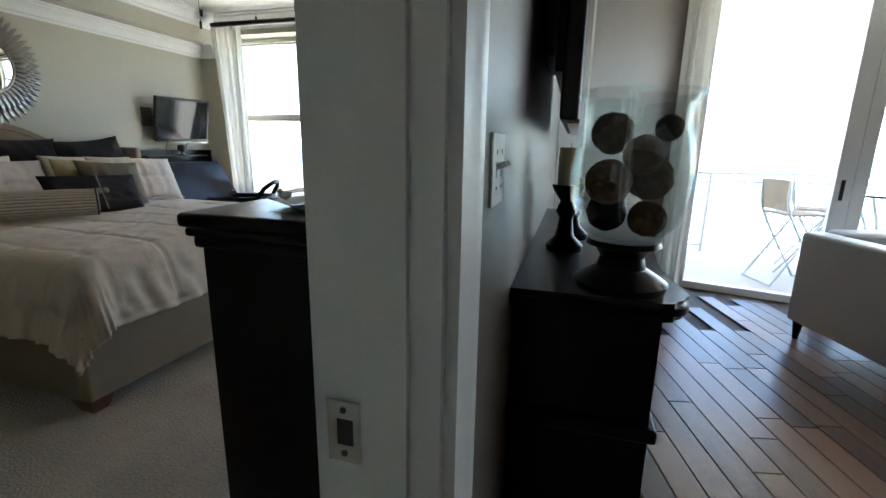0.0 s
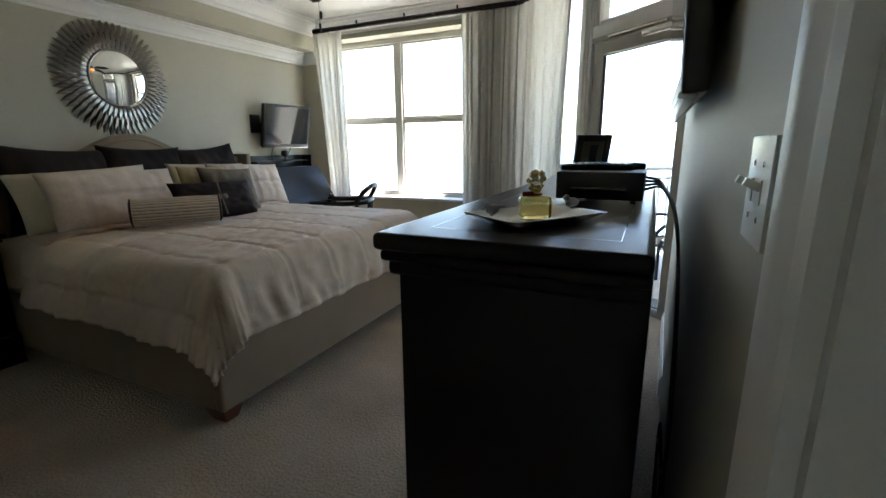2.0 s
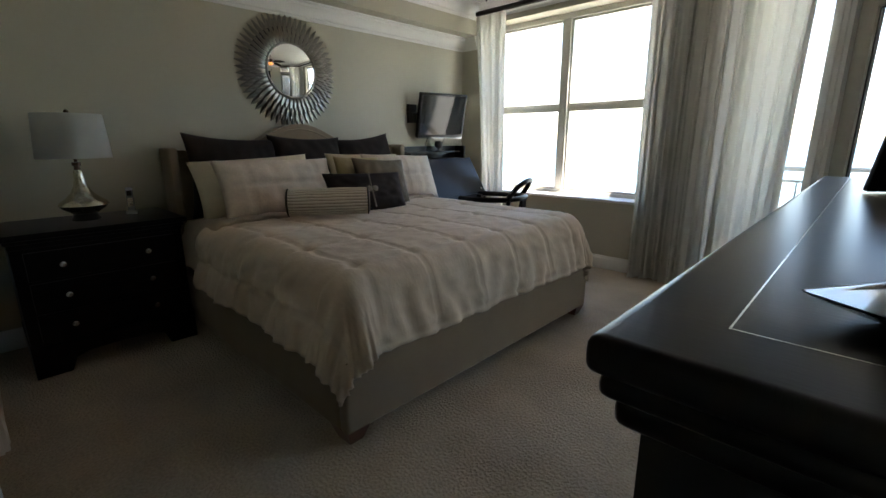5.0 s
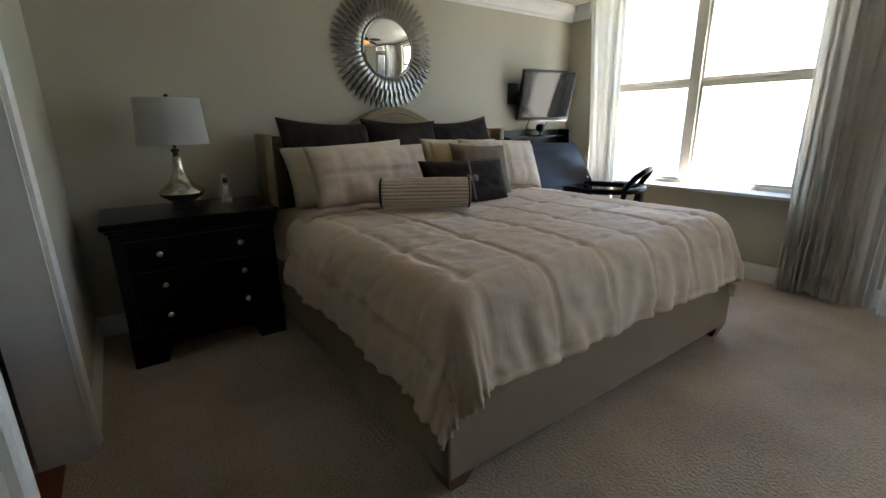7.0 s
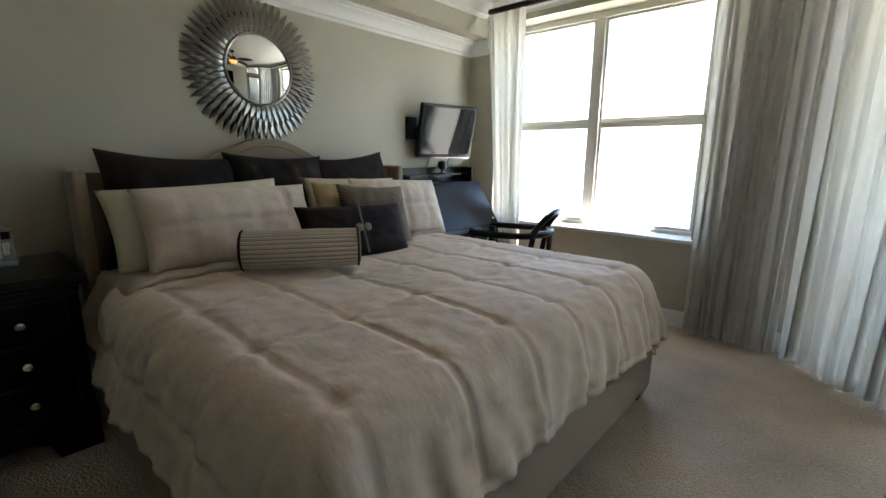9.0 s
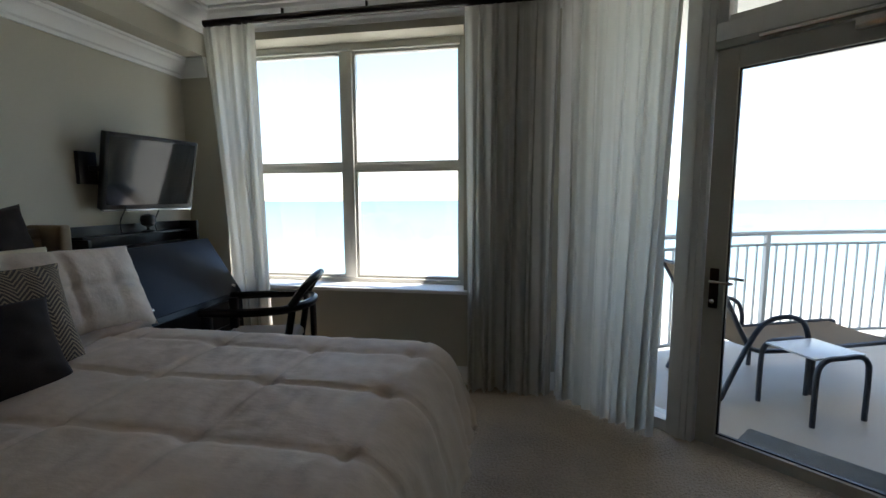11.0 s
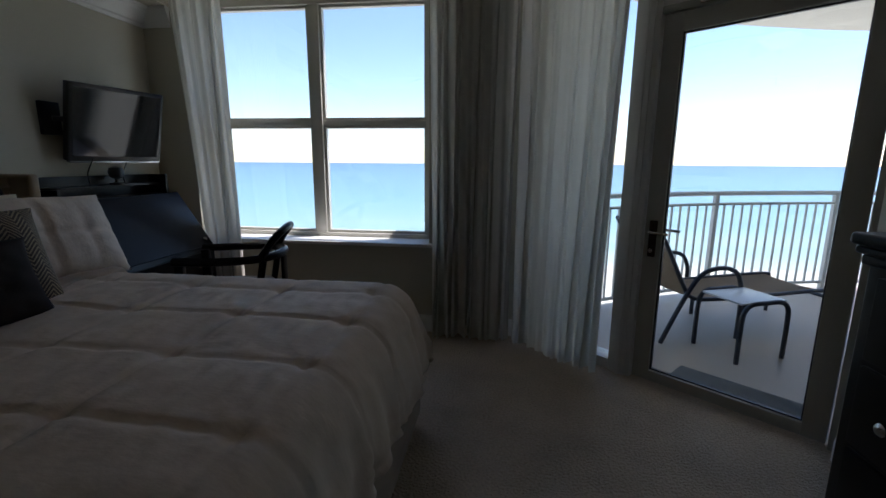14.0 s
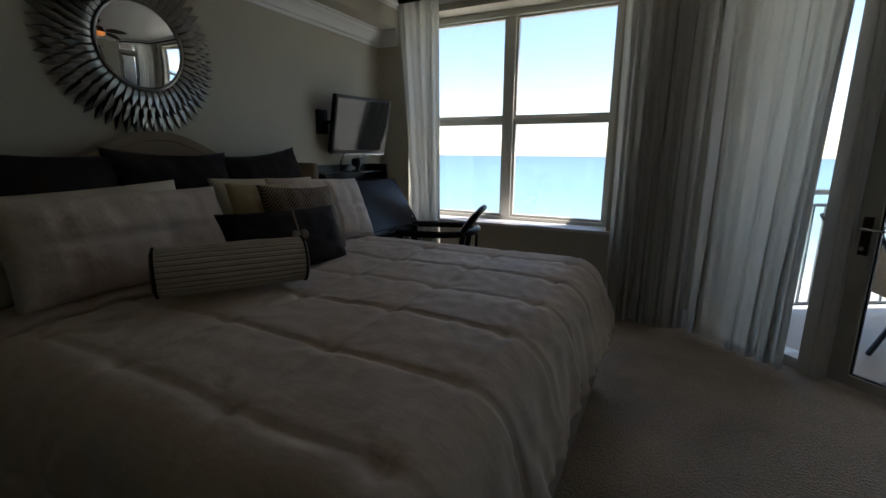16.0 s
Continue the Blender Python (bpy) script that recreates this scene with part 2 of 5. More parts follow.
def add_tube(bm, pts, r, n=8):
    pts = [Vector(p) for p in pts]
    rings = []
    up = Vector((0.13, 0.21, 0.97)).normalized()
    for i, p in enumerate(pts):
        d = (pts[min(i + 1, len(pts) - 1)] - pts[max(i - 1, 0)]).normalized()
        a = d.cross(up)
        if a.length < 0.05:
            a = d.cross(Vector((1, 0.2, 0)))
        a.normalize()
        b = d.cross(a).normalized()
        rr = r[i] if isinstance(r, (list, tuple)) else r
        rings.append([bm.verts.new(p + (a * math.cos(2 * math.pi * k / n) + b * math.sin(2 * math.pi * k / n)) * rr) for k in range(n)])
    for q, w in zip(rings, rings[1:]):
        for k in range(n):
            bm.faces.new((q[k], q[(k + 1) % n], w[(k + 1) % n], w[k]))
    bm.faces.new(rings[0])
    bm.faces.new(rings[-1])


def curve_pts(ctrl, per=6):
    c = [Vector(p) for p in ctrl]
    c = [c[0] * 2 - c[1]] + c + [c[-1] * 2 - c[-2]]
    out = []
    for i in range(1, len(c) - 2):
        for k in range(per):
            t = k / per
            a, b, d, e = c[i - 1], c[i], c[i + 1], c[i + 2]
            out.append(0.5 * ((2 * b) + (d - a) * t + (2 * a - 5 * b + 4 * d - e) * t * t + (3 * b - a - 3 * d + e) * t ** 3))
    out.append(c[-2])
    return out


def tube(name, ctrl, r, material, parent=None, n=8, per=6, m=None):
    bm = bmesh.new()
    add_tube(bm, curve_pts(ctrl, per) if len(ctrl) > 2 else ctrl, r, n)
    return finish(bm, name, material, smooth=True, parent=parent, m=m)


def empty(name, m=None):
    e = new(name)
    e.empty_display_size = 0.1
    if m is not None:
        e.matrix_world = m
    return e


def prism(bm, poly, z0, z1):
    lo = [bm.verts.new((x, y, z0)) for x, y in poly]
    hi = [bm.verts.new((x, y, z1)) for x, y in poly]
    bm.faces.new(lo)
    bm.faces.new(hi)
    for i in range(len(poly)):
        j = (i + 1) % len(poly)
        bm.faces.new((lo[i], lo[j], hi[j], hi[i]))


def slab(name, poly, z0, z1, material):
    bm = bmesh.new()
    prism(bm, poly, z0, z1)
    return tagged(finish(bm, name, material), kind="structure")


def struct(ob, label="", category=""):
    return tagged(ob, label, category, kind="structure")


def run_profile(name, prof, a, b, side, material):
    """A moulding of section prof (out, up) along the line a to b; side: the unit vector that points into the room."""
    bm = bmesh.new()
    a, b, s = Vector(a), Vector(b), Vector(side)
    ra, rb = [[bm.verts.new(p + s * o + Vector((0, 0, u))) for o, u in prof] for p in (a, b)]
    n = len(prof)
    for i in range(n):
        j = (i + 1) % n
        bm.faces.new((ra[i], ra[j], rb[j], rb[i]))
    bm.faces.new(ra)
    bm.faces.new(rb)
    return struct(finish(bm, name, material, smooth=True))


def slant(s, out, z):
    q = D0 + U * s + N * out
    return (q.x, q.y, z)


SLANT = Matrix(((U.x, N.x, 0, D0.x), (U.y, N.y, 0, D0.y), (0, 0, 1, 0), (0, 0, 0, 1)))   # x along the slanted wall, y outwards

# ---- structure: bedroom ----
CZ = 2.83
WX, WY, TX, LX = -4.69, 5.65, -0.368, -0.215
room = [(WX - 0.2, -1.6), (-0.27, -1.6), (-0.27, 4.25), (-0.19, 4.40), (-1.69, 5.69), (-1.75, 6.0), (WX - 0.2, 6.0)]
slab("floor_bedroom", room, -0.12, 0.0, CARPET)
slab("ceiling", [(WX - 0.2, -2.2), (5.2, -2.2), (5.2, 4.4), (0.9, 5.9), (0.0, 4.5), (-1.62, 5.98), (-1.75, 6.05), (WX - 0.2, 6.05)], CZ, CZ + 0.2, CEIL)
struct(box("wall_headboard", (WX - 0.2, 0.94, 0), (WX, 6.05, CZ), WALL))
# window wall, in four pieces round the opening
WL, WR, WB, WT, WD = -4.352, -2.438, 0.70, 2.60, 0.36
bm = bmesh.new()
add_box(bm, (WX, WY, 0), (WL, WY + WD, CZ))
add_box(bm, (WR, WY, 0), (-1.74, WY + WD, CZ))
add_box(bm, (WL, WY, 0), (WR, WY + WD, WB))
add_box(bm, (WL, WY, WT), (WR, WY + WD, CZ))
struct(finish(bm, "wall_window", WALL))
# television wall with the doorway south of it
bm = bmesh.new()
prism(bm, [(TX, 1.217), (LX, 1.217), (LX, 4.22), (-0.16, 4.31), (-0.315, 4.34), (-0.335, 3.4), (TX, 2.2)], 0, CZ)
add_box(bm, (TX, 0.14, 2.12), (LX, 1.217, CZ))
add_box(bm, (TX, -2.0, 0), (LX, 0.14, CZ))
ob = finish(bm, "wall_television", [WALL, HALLWALL_SHADED])
# the living room side takes the brown with shade in its colour
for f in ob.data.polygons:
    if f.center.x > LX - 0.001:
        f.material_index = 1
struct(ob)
struct(box("wall_entry_south", (-2.2, -0.25, 0), (TX, -0.1, CZ), WALL))
bm = bmesh.new()
add_box(bm, (WX, 0.94, 0), (-3.36, 1.12, CZ))
add_box(bm, (-3.36, 0.94, 2.12), (-2.36, 1.12, CZ))
add_box(bm, (-2.36, 0.94, 0), (-2.2, 1.12, CZ))
add_box(bm, (-2.36, -0.25, 0), (-2.2, 0.94, CZ))
struct(finish(bm, "wall_south", WALL))
struct(box("wall_bath_back", (WX - 0.2, -1.7, 0), (-2.2, -1.55, CZ), WALL))
struct(box("wall_bath_side", (WX - 0.2, -1.55, 0), (WX, 0.94, CZ), WALL))
struct(box("wall_bath_inner", (-2.36, -1.55, 0), (-2.2, -0.25, CZ), WALL))
struct(box("soffit", (WX, 1.12, 2.495), (-4.445, WY, CZ), WALL))

CROWN = [(0, 0), (0.012, 0), (0.016, 0.02), (0.03, 0.03), (0.035, 0.055), (0.06, 0.095), (0.075, 0.105), (0.08, 0.125), (0.095, 0.13), (0.095, 0.145), (0, 0.145)]
BIG = [(o * 1.15, u * 1.2) for o, u in CROWN]
run_profile("trim", CROWN, (WX, 1.12, 2.35), (WX, WY, 2.35), (1, 0, 0), WHITE)
run_profile("trim", [(o * 0.5, u) for o, u in CROWN], (WX, WY, 2.35), (-4.455, WY, 2.35), (0, -1, 0), WHITE)
run_profile("trim", BIG, (-4.445, 1.12, CZ - 0.174), (-4.445, WY, CZ - 0.174), (1, 0, 0), WHITE)
run_profile("trim", BIG, (-4.445, WY, CZ - 0.174), (-1.72, WY, CZ - 0.174), (0, -1, 0), WHITE)
run_profile("trim", BIG, slant(0, 0, CZ - 0.174), slant(1.92, 0, CZ - 0.174), -N, WHITE)
run_profile("trim", BIG, (TX, 1.2, CZ - 0.174), (-0.325, 4.3, CZ - 0.174), (-1, 0, 0), WHITE)
run_profile("trim", BIG, (WX, 1.12, CZ - 0.174), (-2.2, 1.12, CZ - 0.174), (0, 1, 0), WHITE)
BASE = [(0, 0), (0.016, 0), (0.016, 0.10), (0.012, 0.115), (0.007, 0.12), (0.005, 0.135), (0, 0.137)]
run_profile("baseboard", BASE, (WX, 1.12, 0), (WX, WY, 0), (1, 0, 0), WHITE)
run_profile("baseboard", BASE, (WX, WY, 0), (-1.72, WY, 0), (0, -1, 0), WHITE)
run_profile("baseboard", BASE, (-0.34, 3.3, 0), (-0.314, 4.33, 0), (-1, 0, 0), WHITE)
run_profile("baseboard", BASE, (WX, 1.12, 0), (-3.45, 1.12, 0), (0, 1, 0), WHITE)

# door casings and jambs
CAS = [(0, 0), (0.018, 0), (0.022, 0.012), (0.014, 0.022), (0.014, 0.05), (0.022, 0.06), (0.024, 0.085), (0.018, 0.092), (0, 0.092)]


def upright_casing(name, x, y, along, out, h):
    bm = bmesh.new()
    a, o = Vector(along), Vector(out)
    ra, rb = [[bm.verts.new(Vector((x, y, z)) + o * d + a * w) for d, w in CAS] for z in (0.0, h)]
    n = len(CAS)
    for i in range(n):
        j = (i + 1) % n
        bm.faces.new((ra[i], ra[j], rb[j], rb[i]))
    bm.faces.new(ra)
    bm.faces.new(rb)
    return struct(finish(bm, name, WHITE, smooth=True))


for x, o in ((TX, (-1, 0, 0)), (LX, (1, 0, 0))):
    upright_casing("trim", x, 1.21, (0, 1, 0), o, 2.2)
    upright_casing("trim", x, 0.145, (0, -1, 0), o, 2.2)
    struct(box("trim", (x - 0.022 if o[0] < 0 else x, 0.145, 2.11), (x if o[0] < 0 else x + 0.022, 1.195, 2.2), WHITE))
for y0 in (1.195, 0.14):
    struct(box("door_jamb", (TX - 0.002, y0, 0), (LX + 0.002, y0 + 0.022, 2.12), WHITE))
struct(box("trim", (TX + 0.062, 1.184, 0), (LX - 0.035, 1.195, 2.11), WHITE, 0.002))
struct(box("door_jamb", (TX - 0.002, 0.162, 2.098), (LX + 0.002, 1.18, 2.12), WHITE))
upright_casing("trim", -3.36, 1.12, (-1, 0, 0), (0, 1, 0), 2.2)
upright_casing("trim", -2.36, 1.12, (1, 0, 0), (0, 1, 0), 2.2)
struct(box("trim", (-3.45, 1.12, 2.1), (-2.27, 1.142, 2.19), WHITE))
for x0 in (-3.36, -2.378):
    struct(box("door_jamb", (x0, 0.938, 0), (x0 + 0.018, 1.122, 2.12), WHITE))
struct(box("threshold", (-3.342, 0.6, 0), (-2.378, 1.02, 0.008), TANW))

# strike plate in the jamb
e = empty("strike_plate", pose(-0.335, 1.1935, 0.99))
tagged(e, "brushed nickel strike plate set in the white door jamb", "strike plate")
bm = bmesh.new()
for lo, hi in (((-0.022, -0.003, -0.042), (0.022, 0, -0.018)), ((-0.022, -0.003, 0.018), (0.022, 0, 0.042)), ((-0.022, -0.003, -0.018), (-0.009, 0, 0.018)), ((0.013, -0.003, -0.018), (0.022, 0, 0.018))):
    add_box(bm, lo, hi)
ob = finish(bm, "plate", KNOB, parent=e)
box("latch_hole", (-0.009, -0.0008, -0.018), (0.013, 0.0, 0.018), INLAY, parent=e)
for z in (-0.03, 0.03):
    lathe("screw", [(0.0045, 0), (0.004, 0.0012), (0.001, 0.0014)], BLACKP, 10, parent=e, m=None).matrix_local = pose(0, -0.003, z, 90, 0, 0)

# ---- window ----
def window_unit(name, x0, x1, z0, z1, y, mull, bars, material, m=None):
    """Frame with a centre mullion, meeting rails and panes; the panes stand at y."""
    e = empty(name, m)
    bm = bmesh.new()
    fw = 0.055
    for lo, hi in (((x0, y - 0.05, z0), (x0 + fw, y + 0.07, z1)), ((x1 - fw, y - 0.05, z0), (x1, y + 0.07, z1)), ((x0 + fw, y - 0.05, z1 - fw), (x1 - fw, y + 0.07, z1)), ((x0 + fw, y - 0.05, z0), (x1 - fw, y + 0.07, z0 + fw))):
        add_box(bm, lo, hi, 0.004)
    finish(bm, "frame", material, smooth=True, parent=e)
    xs = [x0 + fw] + [v for q in mull for v in (q - 0.045, q + 0.045)] + [x1 - fw]
    for q in mull:
        box("mullion", (q - 0.045, y - 0.045, z0 + fw), (q + 0.045, y + 0.06, z1 - fw), material, 0.006, parent=e)
    for i in range(0, len(xs), 2):
        zs = [z0 + fw] + [v for q in bars for v in (q - 0.02, q + 0.02)] + [z1 - fw]
        for q in bars:
            box("meeting_rail", (xs[i], y - 0.03, q - 0.02), (xs[i + 1], y + 0.03, q + 0.02), material, 0.004, parent=e)
        for k in range(0, len(zs), 2):
            bm = bmesh.new()
            a, b, c, d, w = xs[i], xs[i + 1], zs[k], zs[k + 1], 0.022
            for lo, hi in (((a, y - 0.02, c), (a + w, y + 0.03, d)), ((b - w, y - 0.02, c), (b, y + 0.03, d)), ((a + w, y - 0.02, d - w), (b - w, y + 0.03, d)), ((a + w, y - 0.02, c), (b - w, y + 0.03, c + w))):
                add_box(bm, lo, hi, 0.003)
            finish(bm, "sash", material, smooth=True, parent=e)
            g = box("pane", (a + w, y + 0.002, c + w), (b - w, y + 0.006, d - w), PANE, parent=e)
            g.visible_shadow = False
    return tagged(e, "off-white double-hung double window with clear panes", "window", kind="structure")


window_unit("window_1", WL, WR, WB, WT, 5.9, [-3.397], [1.655], FRAMEP)
struct(box("window_sill", (WL - 0.05, WY - 0.045, WB - 0.004), (WR + 0.05, 5.846, WB + 0.024), WHITE, 0.006))

# ---- slanted glass wall with sidelight, door and transom ----
def sbox(name, lo, hi, material, bevel=0.0, parent=None):
    return box(name, lo, hi, material, bevel, parent, SLANT if parent is None else None)


e = empty("window_2", SLANT)
tagged(e, "white fixed sidelight window beside the balcony door", "window", kind="structure")
S0, S1, S2, S3 = 0.06, 0.755, 0.90, 1.923
for nm, lo, hi in (("frame", (S0, 0, 0), (S0 + 0.12, 0.14, CZ)), ("frame", (S1, -0.01, 0), (S2, 0.14, CZ)), ("frame", (S0 + 0.12, 0, 0), (S1, 0.14, 0.07)), ("frame", (S0 + 0.12, 0, 2.70), (S1, 0.14, CZ)), ("frame", (S1 + 0.03, -0.022, 0), (S2 - 0.03, -0.01, CZ - 0.18)), ("frame", (S1 + 0.06, -0.03, 0), (S2 - 0.06, -0.022, CZ - 0.18))):
    box(nm, lo, hi, WHITE, 0.004, parent=e)
g = box("pane", (S0 + 0.12, 0.07, 0.07), (S1, 0.076, 2.70), PANE, parent=e)
g.visible_shadow = False
e = empty("window_3", SLANT)
tagged(e, "off-white transom window over the balcony door", "window", kind="structure")
for lo, hi in (((S2, -0.005, 2.2), (S3, 0.13, 2.29)), ((S2, 0, 2.70), (S3, 0.14, CZ)), ((S2, 0.01, 2.29), (S2 + 0.05, 0.12, 2.70)), ((S3 - 0.05, 0.01, 2.29), (S3, 0.12, 2.70)), ((S2 + 0.05, 0.03, 2.29), (S3 - 0.05, 0.1, 2.33)), ((S2 + 0.05, 0.03, 2.66), (S3 - 0.05, 0.1, 2.70))):
    box("frame", lo, hi, WHITE, 0.004, parent=e)
g = box("pane", (S2 + 0.05, 0.07, 2.33), (S3 - 0.05, 0.076, 2.66), PANE, parent=e)
g.visible_shadow = False
struct(sbox("wall_slant_end", (S3 + 0.03, 0.003, 0), (2.1, 0.16, CZ), WALL))
struct(sbox("door_frame", (S3 - 0.035, -0.012, 0), (S3 + 0.06, 0.13, 2.2), DOORP, 0.004))
struct(sbox("door_frame", (S2, -0.006, 2.16), (S3 - 0.035, 0.12, 2.2), DOORP, 0.004))
e = empty("door_1", SLANT)
tagged(e, "closed grey-beige framed glass balcony door", "door", kind="structure")
A, B, DT = S2 + 0.01, S3 - 0.045, 2.155
for nm, lo, hi in (("stile", (A, 0.01, 0.015), (A + 0.10, 0.065, DT)), ("stile", (B - 0.10, 0.01, 0.015), (B, 0.065, DT)), ("top_rail", (A + 0.10, 0.01, DT - 0.10), (B - 0.10, 0.065, DT)), ("bottom_rail", (A + 0.10, 0.01, 0.015), (B - 0.10, 0.065, 0.082))):
    box(nm, lo, hi, DOORP, 0.004, parent=e)
bm = bmesh.new()
for lo, hi in (((A + 0.1, 0.03, 0.082), (A + 0.108, 0.05, DT - 0.1)), ((B - 0.108, 0.03, 0.082), (B - 0.1, 0.05, DT - 0.1)), ((A + 0.108, 0.03, 0.082), (B - 0.108, 0.05, 0.09)), ((A + 0.108, 0.03, DT - 0.108), (B - 0.108, 0.05, DT - 0.1))):
    add_box(bm, lo, hi)
finish(bm, "gasket", INLAY, parent=e)
g = box("pane", (A + 0.108, 0.036, 0.09), (B - 0.108, 0.042, DT - 0.108), PANE, parent=e)
g.visible_shadow = False
box("lock_plate", (A + 0.03, -0.004, 0.80), (A + 0.075, 0.01, 1.02), BRONZE, 0.006, parent=e)
tube("handle", [(A + 0.052, -0.004, 0.955), (A + 0.052, -0.05, 0.955), (A + 0.07, -0.056, 0.955), (A + 0.16, -0.056, 0.953)], 0.009, KNOB, parent=e)
tube("outer_handle", [(A + 0.052, 0.065, 0.955), (A + 0.052, 0.115, 0.955), (A + 0.07, 0.12, 0.955), (A + 0.16, 0.12, 0.953)], 0.009, KNOB, parent=e)
lathe("thumb_turn", [(0.014, 0), (0.013, 0.012), (0.004, 0.014)], KNOB, 14, parent=e).matrix_local = pose(A + 0.052, -0.004, 0.84, 90, 0, 0)
e = empty("door_closer", SLANT @ pose(0, 0, 0))
tagged(e, "slim silver closer arm across the door head", "door closer")
box("cylinder", (S2 + 0.55, -0.05, 2.10), (S3 - 0.05, -0.002, 2.15), KNOB, 0.01, parent=e)
box("slide_arm", (S2 + 0.2, -0.03, 2.168), (S2 + 0.75, -0.008, 2.185), KNOB, 0.003, parent=e)

# ---- balcony, building outside, sea ----
RAIL = curve_pts([(-1.68, 6.42, 0), (-1.2, 6.4, 0), (-0.6, 6.72, 0), (0.14, 7.12, 0), (1.1, 7.45, 0), (2.2, 7.7, 0), (3.6, 7.75, 0), (5.2, 7.5, 0)], 8)
deck = [(p.x, p.y + 0.12) for p in RAIL] + [(5.2, 4.5), (0.85, 5.62), (-0.1, 4.45), slant(1.95, 0.02, 0)[:2], slant(0.05, 0.02, 0)[:2]]
slab("balcony_floor", deck, -0.22, -0.03, DECK)
over = [(-1.72, 6.3)] + [(p.x, p.y + 0.25 + 0.35 * min(1, max(0, p.x + 1))) for p in RAIL] + [(5.2, 4.3), (0.85, 5.62), (-0.1, 4.45), slant(1.95, 0.1, 0)[:2], slant(0.05, 0.1, 0)[:2]]
slab("balcony_ceiling", over, 2.84, 3.1, STUCCO)
run = empty("railing")
tagged(run, "pale grey metal balcony railing with slim balusters", "railing", kind="structure")
bm = bmesh.new()
add_tube(bm, [p + Vector((0, 0, 1.05)) for p in RAIL], 0.024, 8)
finish(bm, "top_rail", RAILM, smooth=True, parent=run)
bm = bmesh.new()
add_tube(bm, [p + Vector((0, 0, 0.94)) for p in RAIL], 0.016, 6)
finish(bm, "rail", RAILM, smooth=True, parent=run)
bm = bmesh.new()
add_tube(bm, [p + Vector((0, 0, 0.06)) for p in RAIL], 0.018, 6)
finish(bm, "bottom_rail", RAILM, smooth=True, parent=run)
bm0 = bmesh.new()
add_box(bm0, (-0.008, -0.008, 0.06), (0.008, 0.008, 0.935))
bal = finish(bm0, "baluster", RAILM, parent=run)
bm0 = bmesh.new()
add_box(bm0, (-0.022, -0.022, -0.03), (0.022, 0.022, 1.04), 0.003)
post = finish(bm0, "post", RAILM, parent=run)
acc, nxt, cnt, first = 0.0, 0.05, 0, [True, True]
for a, b in zip(RAIL, RAIL[1:]):
    L = (b - a).length
    while nxt <= acc + L:
        q = a.lerp(b, (nxt - acc) / L)
        k = 1 if cnt % 13 == 6 else 0
        src = (bal, post)[k]
        o = src if first[k] else src.copy()
        if not first[k]:
            scene.collection.objects.link(o)
        first[k] = False
        o.location = (q.x, q.y, 0)
        o.rotation_euler = (0, 0, math.atan2(b.y - a.y, b.x - a.x))
        cnt += 1
        nxt += 0.112
    acc += L
# outer face of the neighbouring living room
LA, LB, LC = Vector((LX, 4.13, 0)), Vector((0.98, 5.62, 0)), Vector((4.6, 4.62, 0))
slab("wall_living_slant", [(LX + 0.004, 4.15), (0.82, 5.555), (0.69, 5.73), (-0.2, 4.34)], 0, CZ, HALLWALL_SHADED)

SEA = bpy.data.materials.new("sea_water")
SEA.use_nodes = True
t = SEA.node_tree
b = t.nodes["Principled BSDF"]
b.inputs["Roughness"].default_value = 0.35
b.inputs["Specular IOR Level"].default_value = 0.15
tc = t.nodes.new("ShaderNodeTexCoord")
sp = t.nodes.new("ShaderNodeSeparateXYZ")
t.links.new(tc.outputs["Object"], sp.inputs[0])
wob = t.nodes.new("ShaderNodeTexNoise")
mpn = t.nodes.new("ShaderNodeMapping")
mpn.inputs["Scale"].default_value = (0.006, 0.05, 1)
t.links.new(tc.outputs["Object"], mpn.inputs[0])
t.links.new(mpn.outputs[0], wob.inputs["Vector"])
wob.inputs["Scale"].default_value, wob.inputs["Detail"].default_value = 1.0, 6
ln = t.nodes.new("ShaderNodeMath")
ln.operation = "LOGARITHM"
ln.inputs[1].default_value = 10
t.links.new(sp.outputs[1], ln.inputs[0])
ad = t.nodes.new("ShaderNodeMath")
ad.operation = "MULTIPLY_ADD"
ad.inputs[1].default_value = 0.34
t.links.new(wob.outputs[0], ad.inputs[0])
t.links.new(ln.outputs[0], ad.inputs[2])
mr = t.nodes.new("ShaderNodeMapRange")
mr.inputs["From Min"].default_value, mr.inputs["From Max"].default_value = 2.1, 3.9
t.links.new(ad.outputs[0], mr.inputs["Value"])
rp = t.nodes.new("ShaderNodeValToRGB")
els = rp.color_ramp.elements
els[0].position, els[0].color = 0.0, (0.54, 0.57, 0.48, 1)
els[1].position, els[1].color = 1.0, (0.10, 0.20, 0.31, 1)
for ps, c in ((0.10, (0.47, 0.54, 0.47, 1)), (0.18, (0.32, 0.47, 0.46, 1)), (0.30, (0.23, 0.40, 0.44, 1)), (0.45, (0.19, 0.34, 0.42, 1)), (0.7, (0.14, 0.27, 0.39, 1))):
    el = els.new(ps)
    el.color = c
t.links.new(mr.outputs[0], rp.inputs[0])
t.links.new(rp.outputs[0], b.inputs["Base Color"])
SAND = mat("pale_beach_sand", (0.66, 0.61, 0.50), 0.95, var=0.12, scale=0.2, fine=3, bump=0.2, dist=0.1)
bm = bmesh.new()
prism(bm, [(-4700, 95), (4700, 95), (4700, 4600), (-4700, 4600)], -26.5, -25)
struct(finish(bm, "water", SEA))
bm = bmesh.new()
prism(bm, [(-4700, -60), (4700, -60), (4700, 120), (-4700, 120)], -27, -24.8)
struct(finish(bm, "ground", SAND))

